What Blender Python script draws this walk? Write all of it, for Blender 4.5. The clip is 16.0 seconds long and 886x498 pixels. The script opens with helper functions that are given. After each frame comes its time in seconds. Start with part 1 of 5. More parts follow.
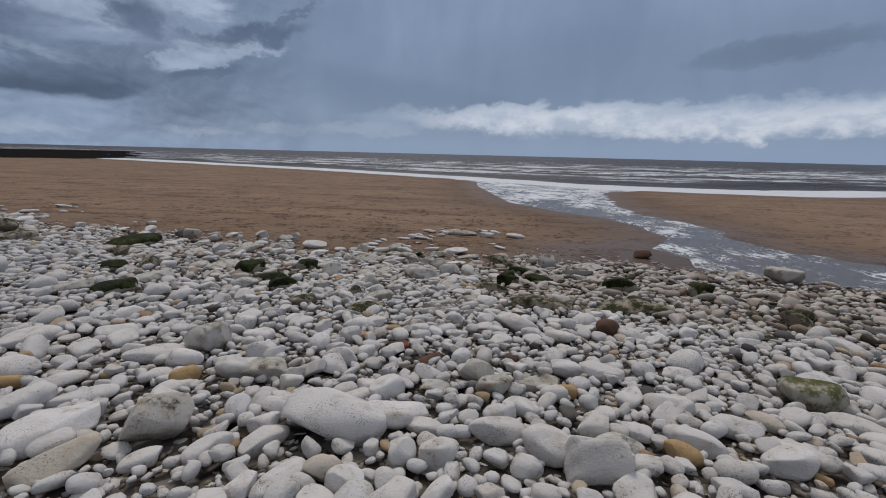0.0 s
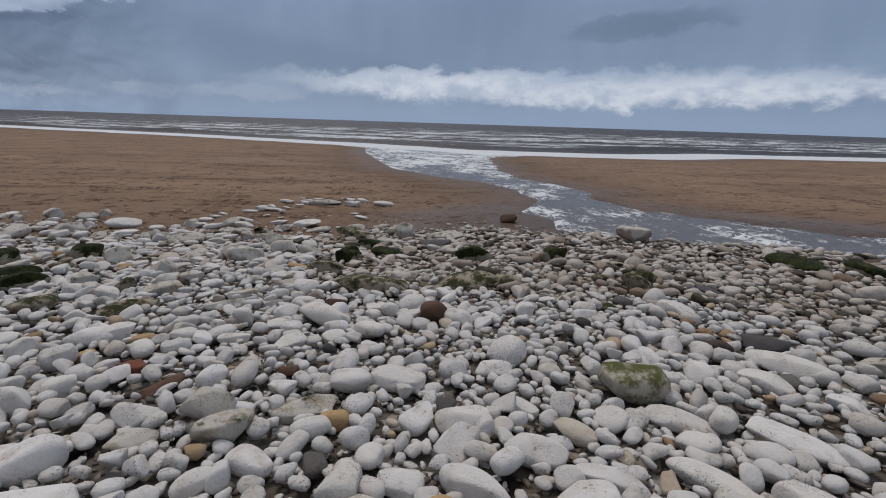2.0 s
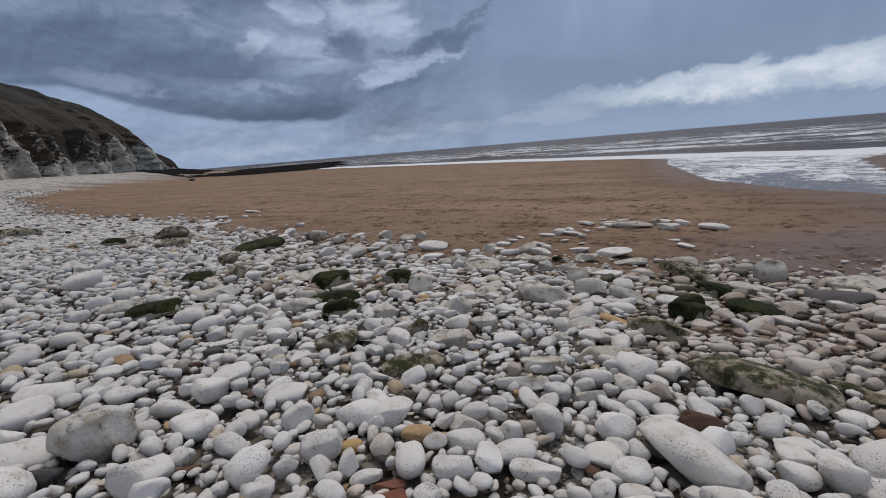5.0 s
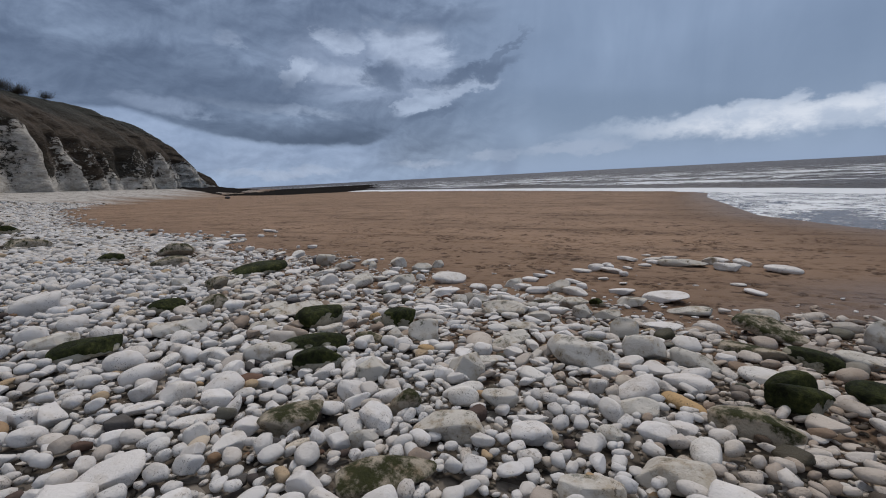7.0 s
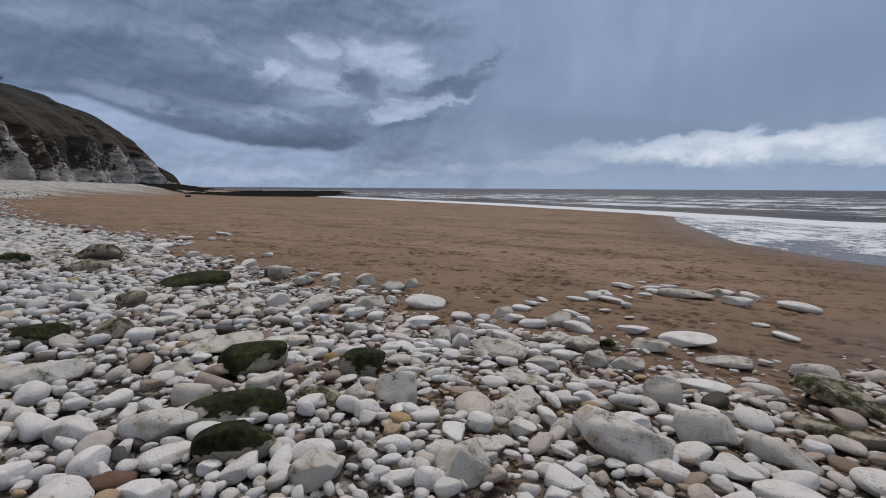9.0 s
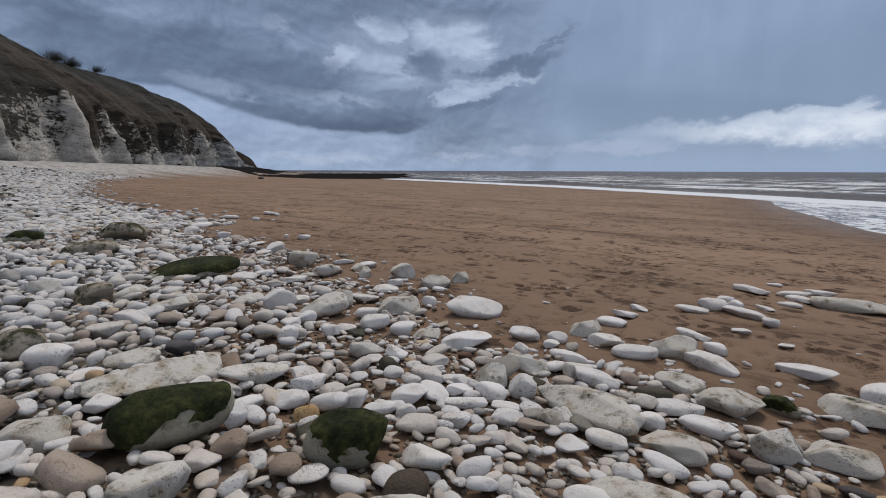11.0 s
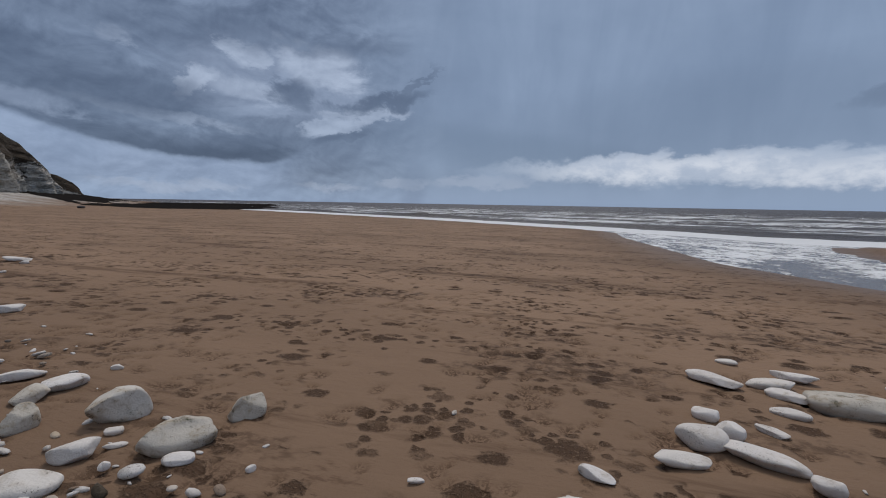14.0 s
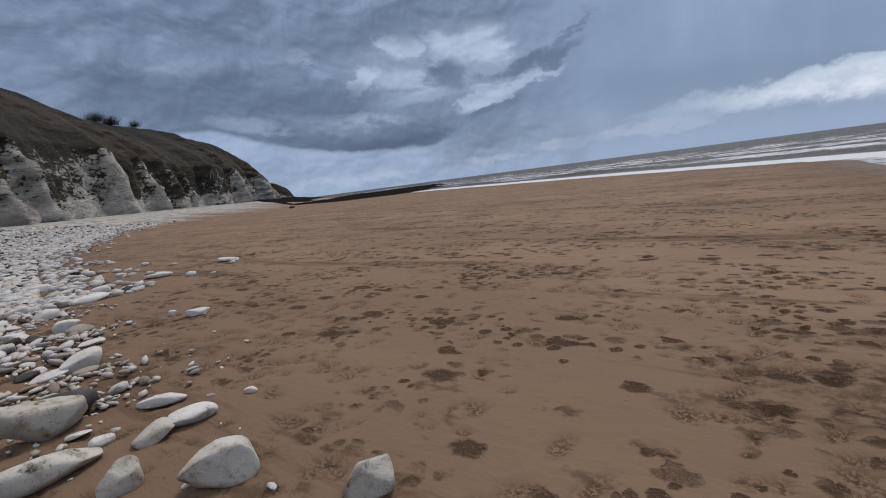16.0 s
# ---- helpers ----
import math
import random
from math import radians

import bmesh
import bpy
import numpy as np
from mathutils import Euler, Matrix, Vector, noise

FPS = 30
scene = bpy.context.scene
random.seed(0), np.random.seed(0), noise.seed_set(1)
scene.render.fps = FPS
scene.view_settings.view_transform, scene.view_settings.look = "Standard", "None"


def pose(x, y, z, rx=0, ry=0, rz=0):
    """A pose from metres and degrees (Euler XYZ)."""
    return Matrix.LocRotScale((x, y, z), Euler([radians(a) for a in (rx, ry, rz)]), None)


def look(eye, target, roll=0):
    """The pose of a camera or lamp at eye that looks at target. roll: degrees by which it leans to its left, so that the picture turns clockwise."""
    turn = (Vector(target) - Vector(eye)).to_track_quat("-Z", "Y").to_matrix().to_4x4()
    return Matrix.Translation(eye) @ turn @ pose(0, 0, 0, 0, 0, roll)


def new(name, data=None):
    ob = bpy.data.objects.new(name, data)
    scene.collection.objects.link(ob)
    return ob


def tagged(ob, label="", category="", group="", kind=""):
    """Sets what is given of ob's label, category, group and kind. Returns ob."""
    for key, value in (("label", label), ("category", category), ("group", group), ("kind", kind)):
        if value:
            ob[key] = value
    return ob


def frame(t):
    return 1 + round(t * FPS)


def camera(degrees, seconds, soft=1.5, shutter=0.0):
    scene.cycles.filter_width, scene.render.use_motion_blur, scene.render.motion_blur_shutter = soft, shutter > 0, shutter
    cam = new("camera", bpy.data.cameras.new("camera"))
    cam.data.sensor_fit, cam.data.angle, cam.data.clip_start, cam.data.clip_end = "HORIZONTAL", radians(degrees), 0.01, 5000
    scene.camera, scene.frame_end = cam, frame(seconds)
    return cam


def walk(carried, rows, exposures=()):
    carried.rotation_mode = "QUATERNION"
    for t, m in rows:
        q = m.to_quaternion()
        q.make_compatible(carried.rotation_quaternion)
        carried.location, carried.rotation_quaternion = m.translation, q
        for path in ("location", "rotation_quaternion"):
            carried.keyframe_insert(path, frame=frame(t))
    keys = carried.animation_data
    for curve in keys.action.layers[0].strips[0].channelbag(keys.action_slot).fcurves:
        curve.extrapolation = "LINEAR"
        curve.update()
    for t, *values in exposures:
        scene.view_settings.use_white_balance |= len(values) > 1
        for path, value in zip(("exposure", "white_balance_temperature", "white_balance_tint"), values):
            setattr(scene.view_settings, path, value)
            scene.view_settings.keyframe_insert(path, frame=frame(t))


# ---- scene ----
cam = camera(90.5, 16.0, soft=1.0)
METRES, EYE, TILT, LEAN, TURN = 11.76, 1.4, -4.5, 1.5, 0.0
ROWS = [
    (0.0, 0.0, 0.0, 0.0, 0.4, -7.74, -2.93),
    (0.5, 0.0146, 0.0215, -0.0037, -5.38, -8.36, -3.65),
    (1.0, 0.0402, 0.0385, -0.0033, -12.07, -9.79, -1.75),
    (1.5, 0.0706, 0.0513, -0.0049, -13.21, -10.46, -2.52),
    (2.0, 0.0856, 0.0766, -0.0049, -12.78, -11.3, -2.25),
    (2.5, 0.0965, 0.0917, -0.0031, -3.49, -10.51, -2.97),
    (3.0, 0.087, 0.1026, -0.0061, 11.05, -10.76, -2.5),
    (3.5, 0.072, 0.1223, -0.008, 17.47, -10.98, -1.64),
    (4.0, 0.0625, 0.1543, -0.0091, 26.35, -8.17, 2.03),
    (4.5, 0.0507, 0.1866, -0.0096, 26.96, -9.11, 1.9),
    (5.0, 0.0469, 0.2144, -0.0091, 23.13, -9.32, 1.47),
    (7.5, 0.0077, 0.324, -0.0158, 28.03, -4.94, -1.58),
    (8.0, -0.0074, 0.3434, -0.016, 26.77, -4.51, -4.3),
    (8.5, -0.0176, 0.371, -0.0129, 24.21, -4.16, -3.19),
    (9.0, -0.0353, 0.393, -0.0152, 23.03, -4.36, -3.46),
    (11.5, -0.1121, 0.5671, -0.0231, 32.08, -7.38, -3.82),
    (12.0, -0.1328, 0.6006, -0.02, 27.63, -6.29, -2.42),
    (12.5, -0.1336, 0.6482, -0.0201, 20.55, -2.7, -3.81),
    (13.0, -0.1441, 0.6863, -0.0179, 20.09, -1.89, -4.08),
    (13.5, -0.1551, 0.7315, -0.0137, 14.85, -1.06, -2.48),
    (14.0, -0.1613, 0.7669, -0.0096, 14.77, -1.93, -3.58),
    (14.5, -0.1685, 0.7818, -0.0098, 18.38, -2.89, -1.93),
    (15.0, -0.1838, 0.8142, -0.0111, 21.76, -3.66, -3.45),
    (15.5, -0.1941, 0.8442, -0.0166, 25.68, -5.68, -1.0),
    (16.0, -0.2068, 0.877, -0.0104, 35.7, -6.16, 3.52),
]
walk(cam, [(t, pose(0, 0, EYE, TILT, LEAN, TURN) @ pose(METRES * x, METRES * y, METRES * z, 90 + pitch, roll, yaw)) for t, x, y, z, yaw, pitch, roll in ROWS],
     exposures=((0.0, -0.23), (2.5, -0.16), (5.0, -0.05), (9.0, 0.0), (11.5, 0.08), (12.5, -0.08), (14.5, -0.15), (16.0, 0.08)))


# ---- world, sun, exposure ----
class Nodes:
    """Short hand for a node tree."""

    def __init__(self, tree):
        self.tree = tree
        tree.nodes.clear()

    def add(self, kind, **props):
        n = self.tree.nodes.new(kind)
        for k, v in props.items():
            if k == "op":
                n.operation = v
            elif k == "dims":
                n.noise_dimensions = v
            elif k == "blend":
                n.blend_type = v
        return n

    def put(self, socket, value):
        if isinstance(value, bpy.types.NodeSocket):
            self.tree.links.new(value, socket)
        elif isinstance(value, (tuple, list)) and len(value) == 3 and socket.type == "RGBA":
            socket.default_value = (*value, 1)
        else:
            socket.default_value = value

    def math(self, op, a, b=0.0, c=0.0):
        n = self.add("ShaderNodeMath", op=op)
        for s, v in zip(n.inputs, (a, b, c)):
            self.put(s, v)
        return n.outputs[0]

    def vmath(self, op, a, b=(0, 0, 0)):
        n = self.add("ShaderNodeVectorMath", op=op)
        self.put(n.inputs[0], a)
        self.put(n.inputs[1], b)
        return n.outputs[0]

    def mix(self, f, a, b, blend="MIX"):
        n = self.add("ShaderNodeMixRGB", blend=blend)
        for s, v in zip(n.inputs, (f, a, b)):
            self.put(s, v)
        return n.outputs[0]

    def step(self, v, lo, hi, a=0.0, b=1.0):
        n = self.add("ShaderNodeMapRange")
        n.interpolation_type = "SMOOTHSTEP"
        for s, x in zip(n.inputs, (v, lo, hi, a, b)):
            self.put(s, x)
        return n.outputs[0]

    def noise(self, vec, scale, detail=4.0, rough=0.55, warp=0.0):
        n = self.add("ShaderNodeTexNoise")
        self.put(n.inputs["Vector"], vec)
        n.inputs["Scale"].default_value = scale
        n.inputs["Detail"].default_value = detail
        n.inputs["Roughness"].default_value = rough
        n.inputs["Distortion"].default_value = warp
        return n.outputs["Fac"]

    def scaled(self, vec, s):
        return self.vmath("MULTIPLY", vec, s)

    def ramp(self, f, stops, constant=False):
        n = self.add("ShaderNodeValToRGB")
        r = n.color_ramp
        if constant:
            r.interpolation = "CONSTANT"
        while len(r.elements) < len(stops):
            r.elements.new(0.5)
        for e, (p, c) in zip(r.elements, stops):
            e.position, e.color = p, (*c, 1)
        self.put(n.inputs[0], f)
        return n.outputs[0]


SUN_AZ, SUN_EL = radians(352), radians(58)
world = bpy.data.worlds.new("world")
scene.world = world
world.use_nodes = True
W = Nodes(world.node_tree)
geo = W.add("ShaderNodeTexCoord").outputs["Generated"]
sep = W.add("ShaderNodeSeparateXYZ")
W.put(sep.inputs[0], geo)
sx, sy, sz = sep.outputs
# azimuth to the left of north and elevation, both in degrees
azi = W.math("MULTIPLY", W.math("ARCTAN2", W.math("MULTIPLY", sx, -1.0), sy), 57.2958)
ele = W.math("MULTIPLY", W.math("ARCSINE", sz), 57.2958)


def plane(ka, ke, shift=0.0):
    """Azimuth and elevation as a flat place for the noises, each with a scale of its own."""
    c = W.add("ShaderNodeCombineXYZ")
    W.put(c.inputs[0], W.math("MULTIPLY", azi, ka))
    W.put(c.inputs[1], W.math("MULTIPLY", ele, ke))
    c.inputs[2].default_value = shift
    return c.outputs[0]


def centred(f, gain):
    return W.math("MULTIPLY", W.math("SUBTRACT", f, 0.5), gain)


def add(a, b):
    return W.math("ADD", a, b)


def times(a, b):
    return W.math("MULTIPLY", a, b)


skyv = plane(0.085, 0.14)
n_big = centred(W.noise(skyv, 0.8, 5, 0.55, 0.3), 1.4)
n_mid = centred(W.noise(skyv, 2.1, 7, 0.58, 0.35), 2.2)
n_fine = centred(W.noise(skyv, 6.5, 6, 0.6, 0.2), 2.0)
# the same billows a little higher up: their difference lights the puffs from above
n_up = centred(W.noise(W.vmath("ADD", skyv, (0.03, 0.075, 0.0)), 2.1, 7, 0.58, 0.35), 2.2)
puff = W.math("SUBTRACT", n_mid, n_up)
rain = centred(W.noise(plane(0.13, 0.035, 3.0), 1.0, 4, 0.6, 0.5), 1.1)
azi_w = add(azi, add(times(n_mid, 5.0), times(n_fine, 2.2)))
ele_w = add(ele, add(times(n_big, 0.9), add(times(n_mid, 1.5), times(n_fine, 0.8))))


def cloud(a0, e0, aw, eh, lean=0.0, soft=0.6, straight=False):
    """The mask of a bank of cloud about an azimuth and elevation, with torn edges."""
    a, e = (azi, ele) if straight else (azi_w, ele_w)
    off = W.math("SUBTRACT", a, a0)
    da = W.math("DIVIDE", off, aw)
    de = W.math("DIVIDE", W.math("SUBTRACT", e, add(times(off, lean), e0)), eh)
    return W.step(W.math("SUBTRACT", 1.0, add(times(da, da), times(de, de))), -soft, soft)


def lay(under, mask, colour, share=1.0):
    return W.mix(times(mask, share), under, colour)


# a lumpy grey deck on the cliff's side, a smooth sheet with rain hanging from it over the sea
deck = W.mix(W.step(add(n_big, times(n_mid, 0.5)), -0.35, 0.4), (0.14, 0.185, 0.265), (0.24, 0.305, 0.41))
drape = W.mix(W.step(add(rain, times(n_big, 0.6)), -0.45, 0.45), (0.215, 0.285, 0.395), (0.290, 0.372, 0.495))
drape = lay(drape, cloud(-24, 10.0, 34, 4.4, -0.03, 1.0, True), (0.180, 0.240, 0.334), 0.45)
drape = lay(drape, cloud(6, 6.5, 16, 2.4, 0.12, 1.0, True), (0.165, 0.225, 0.315), 0.5)
grey = W.mix(W.step(add(azi, times(n_mid, 7.0)), 32.0, 9.0), deck, drape)
sky = W.mix(W.step(add(ele, times(n_big, 20.0)), 26.0, 60.0), grey, (0.66, 0.65, 0.64))
# the paler air under the bank, its lower edge bowed down in the middle
bow = W.math("SUBTRACT", azi, 38.0)
edge = W.math("MINIMUM", add(4.3, times(times(bow, bow), 0.0075)), add(8.6, times(n_big, 1.5)))
edge_right = add(4.3, times(times(bow, bow), 0.055))
edge = W.mix(W.math("GREATER_THAN", bow, 0.0), edge_right, edge)
over = W.math("SUBTRACT", add(ele, add(times(n_mid, 0.55), times(n_fine, 0.35))), edge)
low = W.mix(W.step(n_big, -0.3, 0.3), (0.235, 0.305, 0.43), (0.335, 0.415, 0.55))
under_bank = times(W.step(over, 0.45, -0.35), W.step(azi, 31.0, 38.0))
# torn pale gaps in the deck
sky = lay(sky, cloud(35, 13.2, 10, 4.5, 0.05, 0.9), (0.275, 0.335, 0.44), 0.8)
for a0, e0, aw, eh, lean, share in ((30.0, 15.8, 5.0, 2.3, 0.1, 0.9), (38.6, 16.2, 2.2, 1.3, 0.0, 0.75), (44.2, 12.6, 2.6, 1.3, -0.3, 0.95), (38.0, 12.4, 4.0, 1.2, 0.1, 0.6),
                                    (51.0, 16.2, 2.4, 0.9, 0.2, 0.35), (24.5, 10.6, 4.5, 0.8, -0.1, 0.6), (47.0, 9.0, 8.0, 0.6, 0.1, 0.35)):
    sky = lay(sky, cloud(a0, e0, aw, eh, lean, 0.7), (0.43, 0.50, 0.61), share)
# dark lumps
for a0, e0, aw, eh, lean, share in ((59.0, 12.0, 13.0, 2.8, 0.10, 0.85), (48.0, 11.0, 6.0, 2.2, 0.05, 0.75), (46.0, 18.5, 16.0, 2.2, 0.0, 0.55), (32.8, 12.6, 2.6, 1.7, 0.1, 0.9), (22.5, 12.2, 5.6, 1.0, -0.16, 0.9),
                                    (19.5, 14.6, 3.0, 0.7, -0.6, 0.6), (37.0, 8.2, 6.0, 1.6, -0.1, 0.6), (27.0, 18.4, 7.0, 1.4, -0.05, 0.45), (-35.0, 10.7, 8.0, 1.2, -0.06, 0.5)):
    sky = lay(sky, cloud(a0, e0, aw, eh, lean, 0.9), (0.105, 0.142, 0.210), 0.88 * share)
# the dark keel of the bank, sharp below and soft above
keel = times(times(W.step(over, -0.3, 0.5), W.step(over, 3.4, 0.6)), times(W.step(azi, 31.5, 37.0), W.step(azi, 74.0, 44.0)))
sky = lay(sky, keel, (0.074, 0.104, 0.162), 0.95)
sky = lay(sky, cloud(29.5, 8.9, 3.6, 0.9, -0.12, 0.7), (0.38, 0.45, 0.56), 0.85)
sky = lay(sky, cloud(27.5, 7.9, 4.0, 0.6, -0.15, 0.8), (0.135, 0.18, 0.26), 0.8)
sky = lay(sky, cloud(57.5, 9.0, 4.5, 0.9, 0.2, 1.0), (0.33, 0.40, 0.52), 0.6)
sky = lay(sky, under_bank, low)
# haze along the horizon with small bright tufts
sky = lay(sky, W.step(add(ele, times(n_mid, 0.8)), 3.6, 0.3), (0.30, 0.39, 0.525), 0.8)
for a0, e0, aw, eh in ((29.0, 1.9, 3.2, 0.55), (20.5, 2.6, 3.0, 0.6), (46.0, 1.6, 6.0, 0.5), (10.0, 2.6, 6.0, 0.8)):
    sky = lay(sky, cloud(a0, e0, aw, eh, 0.0, 0.9), (0.42, 0.48, 0.58), 0.5)
sky = lay(sky, cloud(19.0, 2.0, 1.6, 3.2, 0.0, 1.0, True), (0.20, 0.265, 0.375), 0.5)
# the bright break over the horizon
sky = lay(sky, cloud(-26, 4.5, 32, 1.7, -0.01, 0.7), (0.44, 0.51, 0.61), 0.9)
bright = W.math("MAXIMUM", cloud(-11, 4.7, 12.5, 1.3, -0.05, 0.95), cloud(-38, 4.0, 22, 1.4, -0.01, 0.95))
sky = lay(sky, bright, W.mix(W.step(add(n_mid, n_fine), -0.5, 0.5), (0.50, 0.56, 0.65), (0.74, 0.77, 0.81)), 0.88)
sky = W.mix(1.0, sky, W.mix(W.step(times(puff, W.step(azi, 12.0, 30.0)), -0.45, 0.45), (0.84, 0.85, 0.87), (1.16, 1.15, 1.13)), "MULTIPLY")
nish = W.add("ShaderNodeTexSky")
nish.sky_type = "NISHITA"
nish.sun_disc = False
nish.sun_elevation, nish.sun_rotation = SUN_EL, SUN_AZ
sky = W.mix(0.94, W.mix(1.0, nish.outputs[0], (0.08, 0.08, 0.08), "MULTIPLY"), sky)
sky = W.mix(1.0, sky, (0.975, 1.0, 1.07), "MULTIPLY")
bg = W.add("ShaderNodeBackground")
W.put(bg.inputs[0], sky)
bg.inputs[1].default_value = 1.0
W.put(W.add("ShaderNodeOutputWorld").inputs[0], bg.outputs[0])

sun = new("sun", bpy.data.lights.new("sun", "SUN"))
sun.data.energy, sun.data.angle, sun.data.color = 1.5, radians(14), (1.0, 0.90, 0.80)
sun.matrix_world = look((0, 0, 50), (-50 * math.sin(SUN_AZ) / math.tan(SUN_EL), -50 * math.cos(SUN_AZ) / math.tan(SUN_EL), 0))


# ---- materials ----
def material(name):
    m = bpy.data.materials.new(name)
    m.use_nodes = True
    n = Nodes(m.node_tree)
    b = n.add("ShaderNodeBsdfPrincipled")
    out = n.add("ShaderNodeOutputMaterial")
    n.put(out.inputs[0], b.outputs[0])
    return m, n, b


def bump(n, b, height, strength, distance):
    k = n.add("ShaderNodeBump")
    k.inputs["Strength"].default_value = strength
    k.inputs["Distance"].default_value = distance
    n.put(k.inputs["Height"], height)
    n.put(b.inputs["Normal"], k.outputs[0])


def world_pos(n):
    return n.add("ShaderNodeNewGeometry").outputs["Position"]


def stone_material(name, stops, island=False, moss=0.0, rough=0.85, pits=0.7, stain=0.4, weed=((0.008, 0.010, 0.004), (0.05, 0.054, 0.016)), sheen=0.2):
    """Sea-worn stone: a tone of its own for each stone, blotches, pits and grime, and green algae."""
    m, n, b = material(name)
    geo = n.add("ShaderNodeNewGeometry")
    p = geo.outputs["Position"]
    pick = geo.outputs["Random Per Island"] if island else n.add("ShaderNodeObjectInfo").outputs["Random"]
    col = n.ramp(pick, stops)
    blotch = n.noise(p, 9.0, 5, 0.62)
    col = n.mix(n.step(blotch, 0.46, 0.70, 0.0, stain), col, n.mix(1.0, col, (0.62, 0.54, 0.43), "MULTIPLY"))
    grime = n.math("ADD", n.noise(p, 42.0, 6, 0.72), n.math("MULTIPLY", blotch, 0.7))
    col = n.mix(n.step(grime, 0.98, 1.07, 0.0, 0.35 + 0.4 * stain), col, (0.07, 0.055, 0.038))
    fine = n.noise(p, 110.0, 3, 0.6)
    pit = n.math("MULTIPLY", n.step(fine, 0.58, 0.64), n.step(n.noise(p, 5.0, 3, 0.6), 0.50, 0.64))
    col = n.mix(n.math("MULTIPLY", pit, pits), col, (0.06, 0.05, 0.04))
    if moss:
        up = n.add("ShaderNodeSeparateXYZ")
        n.put(up.inputs[0], geo.outputs["Normal"])
        cover = n.math("ADD", n.noise(p, 7.0, 5, 0.65), n.math("MULTIPLY", up.outputs[2], 0.10))
        green = n.mix(n.noise(p, 28.0, 5, 0.7), *weed)
        col = n.mix(n.step(n.math("ADD", cover, n.math("MULTIPLY", n.math("SUBTRACT", n.noise(p, 34.0, 5, 0.7), 0.5), 0.35)), 0.74 - 0.5 * moss, 0.96 - 0.5 * moss), col, green)
    n.put(b.inputs["Base Color"], col)
    b.inputs["Roughness"].default_value = rough
    b.inputs["Specular IOR Level"].default_value = sheen
    h = n.math("ADD", n.math("MULTIPLY", blotch, 0.6), n.math("MULTIPLY", n.noise(p, 60.0, 4, 0.65), 0.5))
    h = n.math("SUBTRACT", h, n.math("MULTIPLY", pit, 0.25))
    bump(n, b, h, 0.8, 0.016)
    return m


WHITE, PALE, TAN, BUFF = (0.63, 0.615, 0.605), (0.56, 0.54, 0.52), (0.42, 0.32, 0.21), (0.50, 0.43, 0.35)
OCHRE, RUST, DARK = (0.43, 0.30, 0.175), (0.12, 0.070, 0.05), (0.06, 0.055, 0.055)
MIXED = [(0.0, WHITE), (0.35, PALE), (0.6, WHITE), (0.74, (0.57, 0.53, 0.49)), (0.82, PALE), (0.9, WHITE), (0.935, BUFF), (0.955, TAN), (0.965, OCHRE), (0.972, RUST), (0.98, DARK), (0.99, (0.16, 0.15, 0.14)), (1.0, PALE)]
M_CHALK = stone_material("chalk", [(0.0, (0.72, 0.70, 0.685)), (0.6, (0.63, 0.605, 0.585)), (1.0, (0.66, 0.635, 0.60))])
M_PEBBLE = stone_material("pebble_stone", MIXED)
M_SHINGLE = stone_material("shingle_stone", MIXED, island=True)
M_WEATHERED = stone_material("weathered_chalk", [(0.0, (0.57, 0.545, 0.50)), (0.5, (0.49, 0.46, 0.41)), (1.0, (0.60, 0.575, 0.535))], moss=0.27, pits=0.8, stain=0.9)
M_PATCHY = stone_material("part_algae_chalk", [(0.0, (0.42, 0.37, 0.30)), (1.0, (0.32, 0.275, 0.21))], moss=0.58, pits=0.7, stain=0.9)
M_MOSSY = stone_material("algae_chalk", [(0.0, (0.36, 0.34, 0.28)), (1.0, (0.28, 0.26, 0.20))], moss=0.40, stain=0.8)
M_OCHRE = stone_material("ochre_stone", [(0.0, OCHRE), (1.0, (0.46, 0.31, 0.15))], pits=0.8)
M_RUST = stone_material("rust_stone", [(0.0, RUST), (1.0, (0.15, 0.09, 0.065))])
DAMP = [(0.0, (0.50, 0.445, 0.39)), (0.25, (0.60, 0.565, 0.53)), (0.40, (0.34, 0.27, 0.21)), (0.58, (0.58, 0.54, 0.495)), (0.72, (0.22, 0.155, 0.108)), (0.80, (0.53, 0.475, 0.42)), (0.90, (0.07, 0.050, 0.036)), (0.95, (0.05, 0.05, 0.03)), (1.0, (0.58, 0.53, 0.48))]
M_DAMP = stone_material("damp_stone", DAMP, island=True, rough=0.55)
FAR = [(0.0, WHITE), (0.3, PALE), (0.55, WHITE), (0.66, BUFF), (0.74, (0.40, 0.37, 0.33)), (0.82, PALE), (0.88, (0.11, 0.095, 0.075)), (0.94, (0.045, 0.042, 0.032)), (1.0, WHITE)]
M_FAR = stone_material("far_shingle_stone", FAR, island=True)
M_WEED = stone_material("weed_grown_chalk", [(0.0, (0.50, 0.47, 0.40)), (1.0, (0.46, 0.43, 0.36))], moss=0.60, stain=0.6, weed=((0.012, 0.016, 0.005), (0.17, 0.175, 0.06)))
# grit toned darker: part of the shade in the gaps is in its colour
M_GRIT = stone_material("grit", [(0.0, (0.13, 0.11, 0.09)), (0.4, (0.24, 0.21, 0.17)), (0.7, (0.07, 0.058, 0.045)), (1.0, (0.36, 0.32, 0.27))], island=True)
M_BRICK = stone_material("brick_stone", [(0.0, (0.22, 0.085, 0.055)), (1.0, (0.19, 0.085, 0.06))])
M_BUFF = stone_material("buff_stone", [(0.0, (0.54, 0.485, 0.41)), (1.0, (0.57, 0.52, 0.45))])
M_DARK = stone_material("dark_stone", [(0.0, DARK), (1.0, (0.10, 0.095, 0.10))], rough=0.6)

